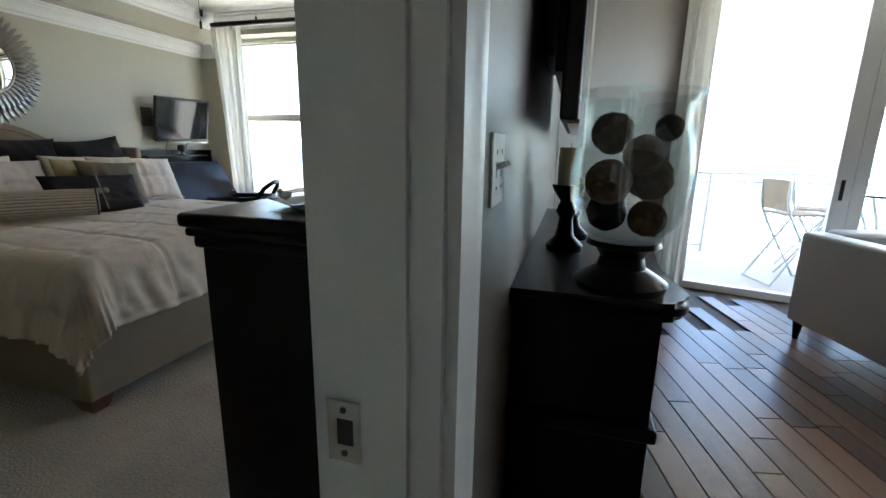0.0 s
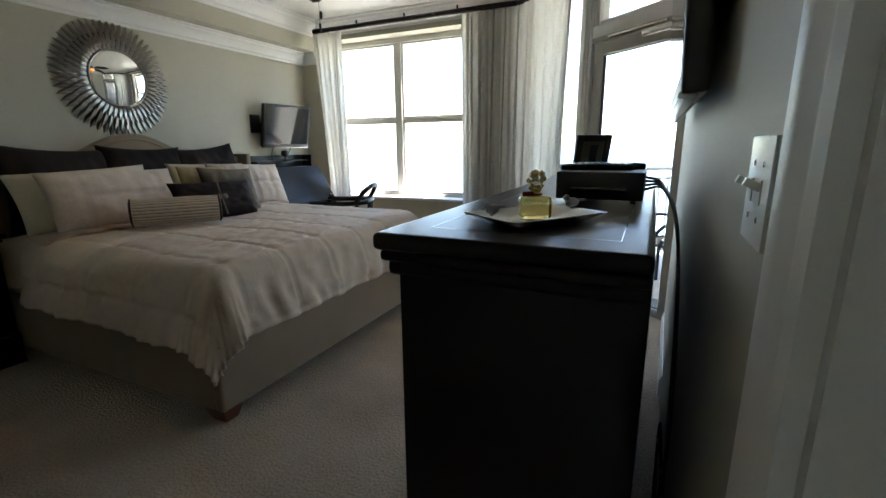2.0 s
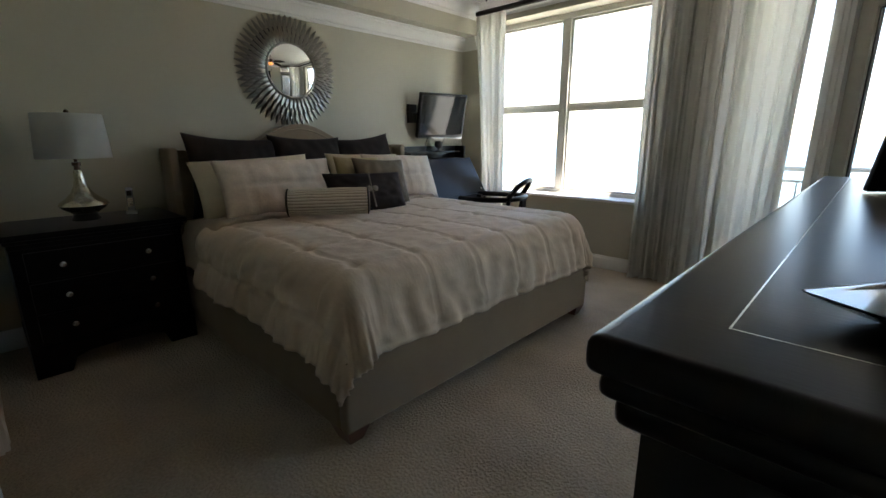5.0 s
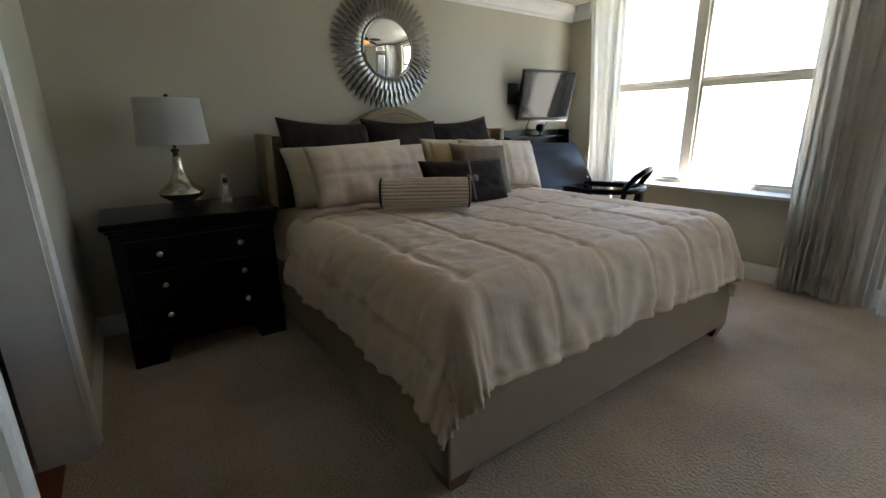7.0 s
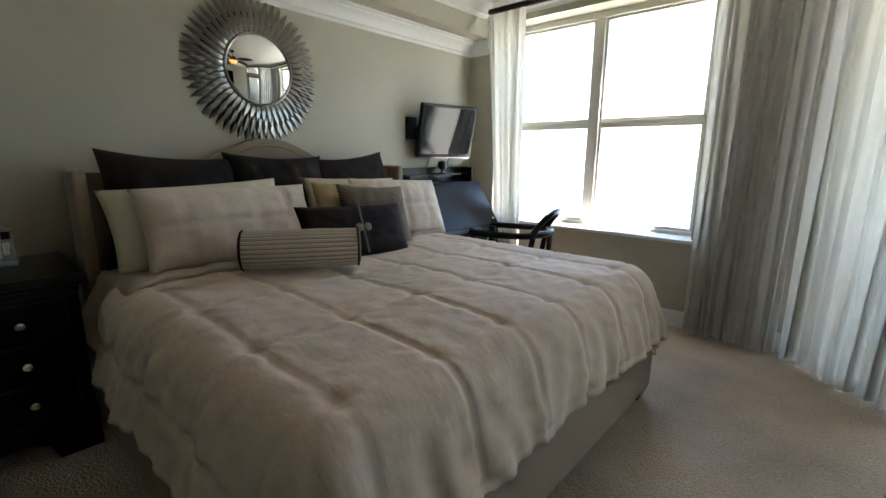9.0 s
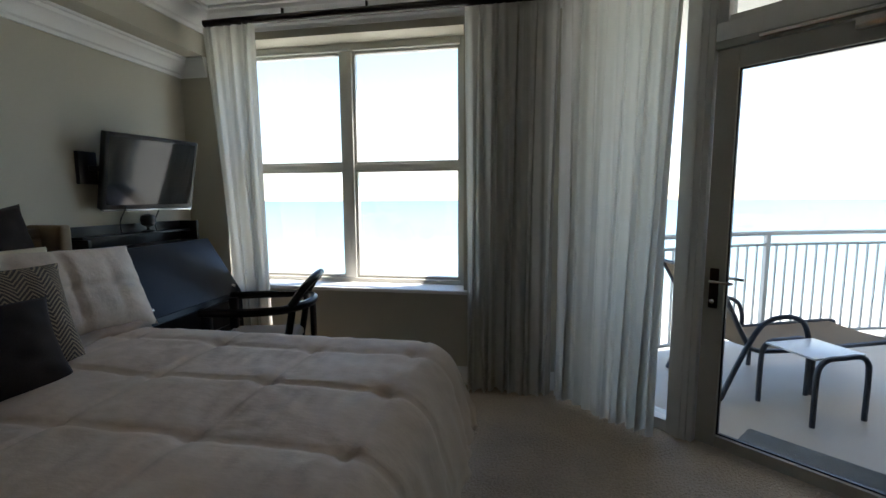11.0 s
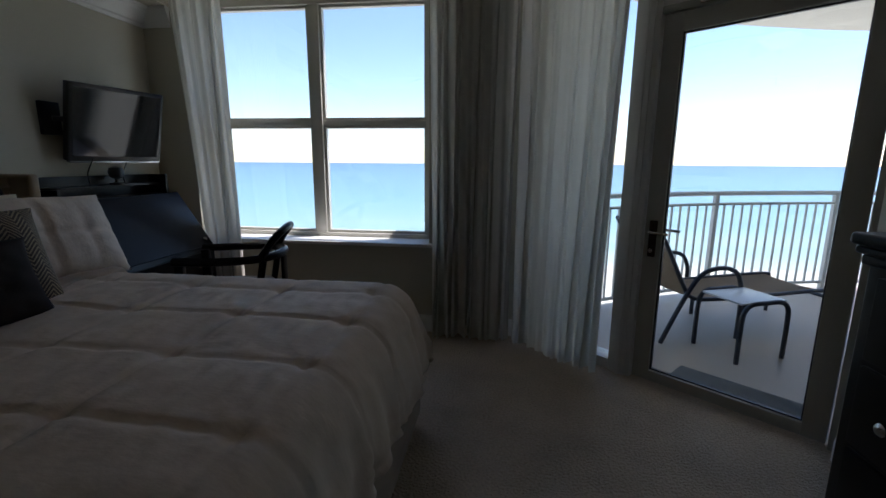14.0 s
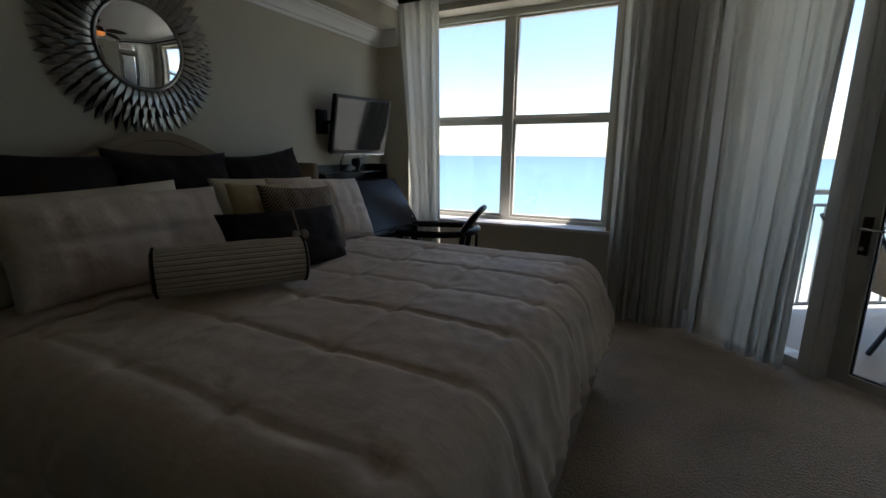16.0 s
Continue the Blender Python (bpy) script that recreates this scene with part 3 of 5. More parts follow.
# ---- curtains and rods ----
def curtain(name, width, top, folds, seed, m, gather=0.0, amp=0.035, lean=0.0, label="floor-length white linen curtain panel hanging in soft folds"):
    rnd = random.Random(seed)
    ph = [rnd.uniform(0, 6.28) for _ in range(6)]
    bm = bmesh.new()
    nx, nz = folds * 10, 24
    grid = []
    for k in range(nz + 1):
        z = 0.02 + (top - 0.02) * k / nz
        f = 1 - k / nz
        row = []
        for i in range(nx + 1):
            u = i / nx
            w = 2 * math.pi * folds * (u + 0.018 * math.sin(5 * u + ph[0]) + 0.012 * math.sin(11 * u + ph[1]))
            a = amp * (0.55 + 0.6 * f) * (0.75 + 0.35 * math.sin(7 * u + ph[2] + f))
            y = a * math.sin(w + 0.5 * f * math.sin(3 * u + ph[3])) + 0.25 * a * math.sin(2.3 * w + ph[4] + 2 * f)
            x = (u - 0.5) * width * (1 - gather * math.sin(f * 1.5)) + 0.012 * math.sin(w * 0.5 + 3 * f + ph[5]) + lean * f
            if k == nz:
                y *= 0.8
            row.append(bm.verts.new((x, y, z + (0.012 * math.sin(9 * u + ph[1]) if k == 0 else 0))))
        grid.append(row)
    for r0, r1 in zip(grid, grid[1:]):
        for i in range(nx):
            bm.faces.new((r0[i], r0[i + 1], r1[i + 1], r1[i]))
    bmesh.ops.solidify(bm, geom=bm.faces[:], thickness=0.002)
    return tagged(finish(bm, name, CURT, smooth=2, m=m), label, "curtain", group="bedroom curtains")


curtain("curtain", 0.42, 2.66, 6, 3, pose(-4.16, 5.50, 0), gather=0.30, lean=0.11)
curtain("curtain", 0.60, 2.66, 9, 5, pose(-2.10, 5.51, 0))
ang = math.degrees(math.atan2(U.y, U.x))
q = slant(0.43, -0.16, 0)
curtain("curtain", 0.78, 2.66, 11, 8, pose(q[0], q[1], 0, 0, 0, ang), gather=0.12, lean=-0.03)


def rod(name, a, b, r, label):
    e = empty(name)
    tagged(e, label, "curtain rod")
    bm = bmesh.new()
    add_tube(bm, [a, b], r, 12)
    finish(bm, "pole", RODM, smooth=True, parent=e)
    a, b = Vector(a), Vector(b)
    for f in (0.25, 0.5, 0.75):
        q = a.lerp(b, f)
        box("bracket", (q.x - 0.008, q.y - 0.008, q.z), (q.x + 0.008, q.y + 0.008, q.z + 0.06), RODM, parent=e)
    return e


rod("curtain_rod", (-4.35, 5.51, 2.69), (-1.83, 5.51, 2.69), 0.026, "dark bronze curtain rod above the double window")
rod("curtain_rod", slant(0.02, -0.16, 2.69), slant(1.75, -0.16, 2.69), 0.026, "dark bronze curtain rod above the slanted glass wall")

# ---- bed ----
BX0, BX1, BY0, BY1 = -4.57, -2.27, 2.165, 4.36
bed = empty("bed", pose(0, 0, 0))
tagged(bed, "king-size bed with taupe upholstered base and arched headboard", "bed")
bm = bmesh.new()
add_box(bm, (BX1 - 0.06, BY0, 0.07), (BX1, BY1, 0.42), 0.018, 3)
add_box(bm, (BX0, BY0, 0.07), (BX1 - 0.062, BY0 + 0.06, 0.42), 0.018, 3)
add_box(bm, (BX0, BY1 - 0.06, 0.07), (BX1 - 0.062, BY1, 0.42), 0.018, 3)
add_box(bm, (BX0, BY0 + 0.06, 0.12), (BX1 - 0.062, BY1 - 0.06, 0.36))
finish(bm, "base", LINEN, smooth=True, parent=bed)
for x in (BX1 - 0.15, BX0 + 0.05):
    for y in (BY0 + 0.004, BY1 - 0.124):
        bm = bmesh.new()
        vs = [bm.verts.new((x + a, y + c, z)) for z, g in ((0.0, 0.025), (0.075, 0.0)) for a, c in ((g, g), (0.146 - g, g), (0.146 - g, 0.12 - g), (g, 0.12 - g))]
        for fa in ((0, 1, 2, 3), (4, 5, 6, 7), (0, 1, 5, 4), (1, 2, 6, 5), (2, 3, 7, 6), (3, 0, 4, 7)):
            bm.faces.new([vs[i] for i in fa])
        tagged(finish(bm, "foot", TANW, parent=bed), "red-brown wooden foot")
box("mattress", (BX0 + 0.05, BY0 + 0.09, 0.36), (BX1 - 0.05, BY1 - 0.09, 0.74), CREAM, 0.06, parent=bed, seg=4)
# headboard: arched panel between straight wings
hb = []
for i in range(41):
    y = 2.286 + 2.108 * i / 40
    u = abs(y - 3.33) / 1.04
    z = 1.25 + 0.21 * (math.cos(min(1, u / 0.62) * math.pi) * 0.5 + 0.5)
    hb.append((y, z))
bm = bmesh.new()
fr = [bm.verts.new((-4.57, y, z)) for y, z in hb] + [bm.verts.new((-4.57, y, 0.1)) for y in (hb[-1][0], hb[0][0])]
f = bm.faces.new(fr)
r = bmesh.ops.extrude_face_region(bm, geom=[f])
for v in r["geom"]:
    if isinstance(v, bmesh.types.BMVert):
        v.co.x = -4.675
finish(bm, "headboard", LINEN, parent=bed)
bm = bmesh.new()
add_tube(bm, [(-4.57, y, z - 0.045) for y, z in hb], 0.008, 6)
finish(bm, "piping", LINEN, smooth=True, parent=bed)
for y in (2.225, 4.395):
    box("wing", (-4.675, y, 0.05), (-4.437, y + 0.06, 1.27), LINEN, 0.02, parent=bed, seg=3)


def comforter():
    """A quilted sheet laid over the mattress: flat on top, rounded over the edge, hanging in folds."""
    R, step, TOP = 0.17, 0.016, 0.79
    x0, x1, y0, y1 = BX0 + 0.62, BX1 - 0.165, BY0 + 0.16, BY1 - 0.17
    drop = 0.48
    xs = np.arange(x0, x1 + drop, step)
    ys = np.arange(y0 - drop, y1 + drop + 1e-6, step)
    verts, faces = [], []
    for sx in xs:
        for sy in ys:
            cx, cy = min(sx, x1), min(max(sy, y0), y1)
            dx, dy = sx - cx, sy - cy
            d = math.hypot(dx, dy)
            corner = min(abs(dx), abs(dy)) / (d + 1e-6)
            d *= 1 - 0.03 * corner
            nx_, ny_ = (dx / (math.hypot(dx, dy) + 1e-9), dy / (math.hypot(dx, dy) + 1e-9))
            arc = R * 1.25
            if d < arc:
                th = d / R
                h, z = R * math.sin(min(th, 1.25)), TOP - R * (1 - math.cos(th))
            else:
                rest = d - arc
                h = R * math.sin(1.25) + rest * 0.27
                z = TOP - R * (1 - math.cos(1.25)) - rest * 0.96
            hang = max(0, min(1, (d - 0.12) / 0.3))
            along = (sy if abs(dx) > abs(dy) else sx) + 0.6 * math.atan2(dy, dx)
            fold = math.sin(along * 13 + 2 * math.sin(along * 4)) * 0.7 + math.sin(along * 29 + 1.3) * 0.2 + 0.5 * math.sin(along * 7 + 0.7)
            h += hang * (0.016 * fold + 0.05 * corner * math.sin(6 * math.atan2(abs(dy), abs(dx) + 1e-9) + 0.6))
            px, py = cx + nx_ * h, cy + ny_ * h
            # quilting squares with tied crossings
            qx, qy = (sx + 2.42) / 0.43, (sy - 3.04) / 0.345
            ex, ey = abs(qx - round(qx)) * 0.43, abs(qy - round(qy)) * 0.345
            near = min(ex, ey)
            puff = 0.005 * (1 - math.exp(-near / 0.03)) - 0.0085 * math.exp(-(near / 0.010) ** 2) - 0.016 * math.exp(-((ex * ex + ey * ey) / 0.035 ** 2))
            radial = math.atan2(ey, ex)
            puff += 0.004 * math.sin(radial * 9) * math.exp(-math.hypot(ex, ey) / 0.09)
            if hang > 0:
                puff += 0.014 * hang * math.sin(along * 44 + 5 * noise.noise(Vector((sx * 3, sy * 3, 2)))) * (0.5 + noise.noise(Vector((sx * 4, sy * 4, 7))))
            n = noise.noise(Vector((sx * 2.2, sy * 2.2, 0.3))) * 0.016 + noise.noise(Vector((sx * 7, sy * 5, 4))) * 0.007 + noise.noise(Vector((sx * 24, sy * 13, 9))) * 0.0045
            lift = puff + n
            up = 1 - min(1, d / arc)
            verts.append((px + nx_ * lift * (1 - up), py + ny_ * lift * (1 - up), max(0.16, z + lift * max(up, 0.15))))
    ny2 = len(ys)
    for i in range(len(xs) - 1):
        for j in range(ny2 - 1):
            k = i * ny2 + j
            faces.append((k, k + 1, k + ny2 + 1, k + ny2))
    bm = bmesh.new()
    vs = [bm.verts.new(v) for v in verts]
    for f in faces:
        bm.faces.new([vs[i] for i in f])
    bmesh.ops.recalc_face_normals(bm, faces=bm.faces)
    bmesh.ops.solidify(bm, geom=bm.faces[:], thickness=0.018)
    return tagged(finish(bm, "comforter", COMF, smooth=2), "beige quilted comforter with tied squares draped over the bed", "comforter")


comforter()


def fold_band():
    """The turned-back top edge of the bedding under the pillows."""
    bm = bmesh.new()
    n = 60
    prof = [(-0.5, 0.75), (-0.3, 0.785), (0.0, 0.815), (0.06, 0.82), (0.10, 0.812), (0.115, 0.80), (0.10, 0.78)]
    rings = []
    for i in range(n + 1):
        y = BY0 - 0.03 + (BY1 - BY0 + 0.06) * i / n
        u = abs(y - (BY0 + BY1) / 2) / ((BY1 - BY0) / 2 + 0.03)
        dz = -0.30 * max(0, (u - 0.86) / 0.14) ** 1.5
        wv = 0.02 * math.sin(y * 9) + 0.012 * math.sin(y * 23)
        rings.append([bm.verts.new((-3.90 + x + wv, y, z + dz + 0.006 * math.sin(y * 31 + x * 20))) for x, z in prof])
    for a, b in zip(rings, rings[1:]):
        for k in range(len(prof) - 1):
            bm.faces.new((a[k], a[k + 1], b[k + 1], b[k]))
    bmesh.ops.solidify(bm, geom=bm.faces[:], thickness=0.012)
    return tagged(finish(bm, "turned_down_sheet", COMF, smooth=2), "turned-back beige bedding fold in front of the pillows", "bedding")


fold_band()


def pillow(name, w, h, t, material, m, label, group="", seams=0, ears=0.05, seed=1):
    """A stuffed cushion, w wide, h high, t thick; local x across, y up, z out of its face."""
    bm = bmesh.new()
    nu, nv = 34, 26
    rows = {}
    for side in (1, -1):
        g = []
        for i in range(nu + 1):
            r = []
            for j in range(nv + 1):
                u, v = 2 * i / nu - 1, 2 * j / nv - 1
                edge = (1 - abs(u) ** 2.6) * (1 - abs(v) ** 2.6)
                th = t * 0.5 * max(0, edge) ** 0.52
                pin = 1 - ears * (1 - abs(v) ** 2) * abs(u) ** 3
                piv = 1 - ears * (1 - abs(u) ** 2) * abs(v) ** 3
                x, y = u * w / 2 * pin, v * h / 2 * piv
                z = th * (1 + 0.12 * noise.noise(Vector((u * 1.6, v * 1.6, seed + side))))
                z += 0.010 * noise.noise(Vector((u * 5, v * 4, seed * 3))) * min(1, edge * 3)
                if seams:
                    k = abs(((u + 1) / 2 * seams) % 1 - 0.5)
                    k2 = abs(((v + 1) / 2 * 2) % 1 - 0.5)
                    z -= 0.014 * (math.exp(-((0.5 - k) / 0.07) ** 2) + math.exp(-((0.5 - k2) / 0.07) ** 2)) * min(1, edge * 2)
                if side < 0 and (i in (0, nu) or j in (0, nv)):
                    r.append(rows[i, j])
                    continue
                vv = bm.verts.new((x, y, side * max(z, 0.0) if 0 < i < nu and 0 < j < nv else 0))
                if side > 0:
                    rows[i, j] = vv
                r.append(vv)
            g.append(r)
        for i in range(nu):
            for j in range(nv):
                bm.faces.new((g[i][j], g[i + 1][j], g[i + 1][j + 1], g[i][j + 1]))
    return tagged(finish(bm, name, material, smooth=2, m=m), label, "pillow", group=group)


def lean(x, y, z, tilt, twist=0, rollz=0):
    """A cushion standing with its face towards +x, leaning back by tilt degrees."""
    return pose(x, y, z, 0, 0, 0) @ Matrix.Rotation(radians(90 + twist), 4, "Z") @ Matrix.Rotation(radians(90 - tilt), 4, "X") @ Matrix.Rotation(radians(rollz), 4, "Z")


for k, (y, w, r) in enumerate(((2.67, 0.72, -4), (3.31, 0.70, -2), (3.94, 0.68, 5))):
    pillow("euro_pillow", w, 0.64, 0.20, DARKP, lean(-4.40, y, 1.05, 16, 0, r), "dark brown velvet square pillow with a damask medallion", "dark pillows against the headboard", ears=0.10, seed=k + 2)
pillow("bed_pillow", 0.92, 0.44, 0.20, CREAM, lean(-4.18, 2.74, 0.99, 22, 0, 2), "cream cotton bed pillow behind the quilted sham", "cream pillows", seed=8)
pillow("bed_pillow", 0.80, 0.44, 0.20, CREAM, lean(-4.20, 3.78, 0.99, 22, 0, -2), "cream cotton bed pillow behind the cushions", "cream pillows", seed=9)
pillow("sham_pillow", 0.93, 0.44, 0.21, SHAM, lean(-4.00, 2.83, 0.985, 26, 2, -1), "beige quilted pillow sham on the bed", "quilted shams", seams=5, seed=10)
pillow("sham_pillow", 0.78, 0.45, 0.21, SHAM, lean(-4.02, 4.03, 0.98, 26, -4, -3), "beige quilted pillow sham on the bed", "quilted shams", seams=4, seed=11)
pillow("gold_pillow", 0.46, 0.40, 0.14, GOLD, lean(-3.98, 3.54, 0.995, 22, 0, -3), "gold satin cushion with cream edges", seed=12)
pillow("chevron_cushion", 0.50, 0.44, 0.16, CHEV, lean(-3.82, 3.64, 0.965, 24, -6, -4), "brown and tan zigzag-woven square cushion", ears=0.08, seed=13)
dk = pillow("lumbar_cushion", 0.70, 0.32, 0.15, DARKP, lean(-3.66, 3.36, 0.925, 24, -4, -2), "dark brown lumbar cushion with a buttoned strap", ears=0.06, seed=14)
bm = bmesh.new()
add_box(bm, (-0.006, -0.15, 0.075), (0.006, 0.13, 0.082), 0.002)
finish(bm, "strap", STRIPED, parent=dk)
for x in (-0.028, 0.028):
    lathe("button", [(0.024, 0), (0.024, 0.008), (0.016, 0.013), (0.004, 0.014)], STRIPED, 18, parent=dk).matrix_local = pose(x, 0.0, 0.078)


def bolster():
    e = empty("bolster", pose(-3.53, 2.93, 0.905, 0, 0, -34))
    tagged(e, "cream and taupe striped bolster cushion with dark piped ends", "cushion")
    L, R, n = 0.54, 0.096, 26
    for stripe in (0, 1):
        bm = bmesh.new()
        for k in range(n):
            a0 = 2 * math.pi * (k + (0.80 if stripe else 0.0)) / n
            a1 = 2 * math.pi * (k + (1.0 if stripe else 0.80)) / n
            rr = R - 0.004 if stripe else R
            rows = []
            for i in range(13):
                y = -L / 2 + L * i / 12
                sag = 1 - 0.04 * abs(2 * i / 12 - 1) ** 3 + 0.012 * math.sin(i * 1.7 + k)
                rows.append([bm.verts.new((math.cos(a) * r_ * sag, y, math.sin(a) * r_ * sag)) for a, r_ in ((a0, rr - 0.004 * (1 - stripe)), ((a0 + a1) / 2, rr), (a1, rr - 0.004 * (1 - stripe)))])
            for p_, q_ in zip(rows, rows[1:]):
                for j in range(2):
                    bm.faces.new((p_[j], p_[j + 1], q_[j + 1], q_[j]))
        finish(bm, "stripe" if stripe else "cover", STRIPED if stripe else STRIPE, smooth=True, parent=e)
    for s in (-1, 1):
        bm = bmesh.new()
        add_tube(bm, [(math.cos(a) * R * 0.97, s * L / 2, math.sin(a) * R * 0.97) for a in [2 * math.pi * k / 28 for k in range(29)]], 0.0055, 6)
        finish(bm, "piping", DARKP, smooth=True, parent=e)
        lathe("end_cap", [(R * 0.96, 0), (R * 0.8, 0.012), (0.03, 0.005), (0.004, 0.012)], STRIPED, 28, parent=e).matrix_local = pose(0, s * L / 2, 0, -90 * s, 0, 0)


bolster()

# ---- sunburst mirror ----
def leaf_mesh(L, W):
    bm = bmesh.new()
    n = 6
    mid, le, ri = [], [], []
    for i in range(n + 1):
        f = i / n
        w = W / 2 * math.sin(math.pi * (0.12 + 0.88 * f) ** 0.8) if i < n else 0.001
        mid.append(bm.verts.new((f * L, 0, 0.011 * math.sin(math.pi * f) + 0.006)))
        le.append(bm.verts.new((f * L, w, 0)))
        ri.append(bm.verts.new((f * L, -w, 0)))
    for i in range(n):
        bm.faces.new((le[i], mid[i], mid[i + 1], le[i + 1]))
        bm.faces.new((mid[i], ri[i], ri[i + 1], mid[i + 1]))
        bm.faces.new((le[i], le[i + 1], ri[i + 1], ri[i]))
    me = bpy.data.meshes.new("leaf")
    bm.to_mesh(me)
    bm.free()
    me.materials.append(SILVER)
    return me


mir = empty("mirror", pose(WX, 3.33, 1.908, 90, 0, 90))
tagged(mir, "round wall mirror framed by layered antique silver leaves", "mirror")
lathe("backing", [(0.28, 0.002), (0.37, 0.012), (0.30, 0.02), (0.24, 0.02)], BLACKP, 48, parent=mir)
lm = leaf_mesh(0.112, 0.048)
for ring, (r0, z, n, el) in enumerate(((0.362, 0.014, 56, 4), (0.318, 0.026, 52, 8), (0.270, 0.038, 50, 12), (0.228, 0.050, 46, 16))):
    for k in range(n):
        o = new("leaf", lm)
        o.parent = mir
        o.matrix_local = Matrix.Rotation(2 * math.pi * (k + 0.5 * (ring % 2)) / n, 4, "Z") @ Matrix.Translation((r0, 0, z)) @ Matrix.Rotation(radians(-el + 10), 4, "Y") @ Matrix.Rotation(radians(26), 4, "X")
lathe("glass", [(0.222, 0.04), (0.222, 0.058), (0.213, 0.062), (0.004, 0.062)], MIRROR, 64, parent=mir)
bm = bmesh.new()
add_tube(bm, [(math.cos(2 * math.pi * k / 64) * 0.227, math.sin(2 * math.pi * k / 64) * 0.227, 0.060) for k in range(65)], 0.010, 8)
finish(bm, "rim", SILVER, smooth=True, parent=mir)


# ---- chests of drawers ----
def knob(parent, m):
    o = lathe("knob", [(0.006, 0), (0.006, 0.012), (0.015, 0.02), (0.017, 0.028), (0.012, 0.034), (0.003, 0.036)], KNOB, 14, parent=parent)
    o.matrix_local = m
    return o


def chest(name, w, d, h, rows, cols, m, label, top_over=0.03, bracket=0.09):
    """Local x across, the front at y = 0 facing -y, the back at y = d."""
    e = empty(name, m)
    tagged(e, label, "chest of drawers")
    box("body", (0.004, 0.012, bracket), (w - 0.004, d, h - 0.05), ESPRESSO, 0.006, parent=e)
    bm = bmesh.new()
    add_box(bm, (0.0, -0.012, h - 0.085), (w, d, h - 0.055), 0.012, 3)
    add_box(bm, (-0.012, -0.022, h - 0.056), (w + 0.012, d, h - 0.034), 0.01, 3)
    finish(bm, "cornice", ESPRESSO, smooth=True, parent=e)
    box("top", (-top_over, -top_over - 0.01, h - 0.034), (w + top_over, d, h), ESPRESSO, 0.014, parent=e, seg=4)
    bm = bmesh.new()
    prof = [(0, 0), (0.16, 0), (0.19, bracket * 0.45), (0.26, bracket * 0.6), (w / 2, bracket * 0.62), (w - 0.26, bracket * 0.6), (w - 0.19, bracket * 0.45), (w - 0.16, 0), (w, 0), (w, bracket + 0.02), (0, bracket + 0.02)]
    lo = [bm.verts.new((x, -0.006, z)) for x, z in prof]
    hi = [bm.verts.new((x, 0.03, z)) for x, z in prof]
    bm.faces.new(lo)
    bm.faces.new(hi)
    for i in range(len(prof)):
        j = (i + 1) % len(prof)
        bm.faces.new((lo[i], lo[j], hi[j], hi[i]))
    for x in (0, w - 0.03):
        add_box(bm, (x, 0.031, 0), (x + 0.03, d, bracket + 0.02))
    finish(bm, "plinth", ESPRESSO, parent=e)
    z0, z1 = bracket + 0.03, h - 0.10
    dh, dw = (z1 - z0) / rows, (w - 0.10) / cols
    for r in range(rows):
        for c in range(cols):
            x, z = 0.05 + c * dw, z0 + r * dh
            dr = box("drawer", (x + 0.008, -0.006, z + 0.008), (x + dw - 0.008, 0.012, z + dh - 0.008), ESPRESSO, 0.006, parent=e)
            for fx in ((0.22, 0.78) if dw > 0.5 else (0.5,)):
                knob(dr, pose(x + dw * fx, -0.006, z + dh / 2, 90, 0, 0))
    return e


# nightstand: the front faces +x
chest("nightstand", 0.845, 0.59, 0.84, 3, 1, pose(-4.06, 1.29, 0, 0, 0, 90), "black-brown three-drawer nightstand with round nickel knobs", bracket=0.17)
# long dresser under the television: the front faces -x
dres = chest("dresser", 1.99, 0.453, 1.18, 4, 3, pose(-0.918, 3.562, 0, 0, 0, -90), "long espresso wooden dresser with moulded top and nickel knobs", top_over=0.022)
bm = bmesh.new()
iw = 0.0018
for lo, hi in (((0.07, 0.05, 1.1795), (0.07 + iw, 0.40, 1.1805)), ((1.92, 0.05, 1.1795), (1.92 + iw, 0.40, 1.1805)), ((0.07 + iw, 0.05, 1.1795), (1.92, 0.05 + iw, 1.1805)), ((0.07 + iw, 0.40, 1.1795), (1.92, 0.40 + iw, 1.1805))):
    add_box(bm, lo, hi)
finish(bm, "inlay_line", KNOB, parent=dres)
DZ = 1.18


# ---- table lamp and telephone on the nightstand ----
lamp = empty("table_lamp", pose(-4.38, 1.695, 0.84) @ Matrix.Scale(0.9, 4))
tagged(lamp, "mercury glass table lamp with a white drum shade", "lamp")
lathe("foot", [(0.085, 0), (0.088, 0.012), (0.075, 0.022), (0.07, 0.04), (0.078, 0.05)], BLACKP, 36, parent=lamp)
lathe("body", [(0.072, 0.045), (0.085, 0.055), (0.13, 0.085), (0.145, 0.105), (0.135, 0.125), (0.10, 0.15), (0.062, 0.19), (0.04, 0.235), (0.03, 0.285), (0.026, 0.335), (0.02, 0.345)], MERC, 40, parent=lamp)
lathe("neck", [(0.02, 0.34), (0.018, 0.37), (0.026, 0.375), (0.026, 0.395), (0.01, 0.40), (0.006, 0.70)], BRONZE, 20, parent=lamp)
bm = bmesh.new()
n = 48
ra, rb = [[bm.verts.new((math.cos(2 * math.pi * i / n) * r, math.sin(2 * math.pi * i / n) * r, z)) for i in range(n)] for r, z in ((0.212, 0.425), (0.192, 0.715))]
for i in range(n):
    bm.faces.new((ra[i], ra[(i + 1) % n], rb[(i + 1) % n], rb[i]))
bmesh.ops.solidify(bm, geom=bm.faces[:], thickness=0.003)
finish(bm, "shade", SHADE, smooth=True, parent=lamp)
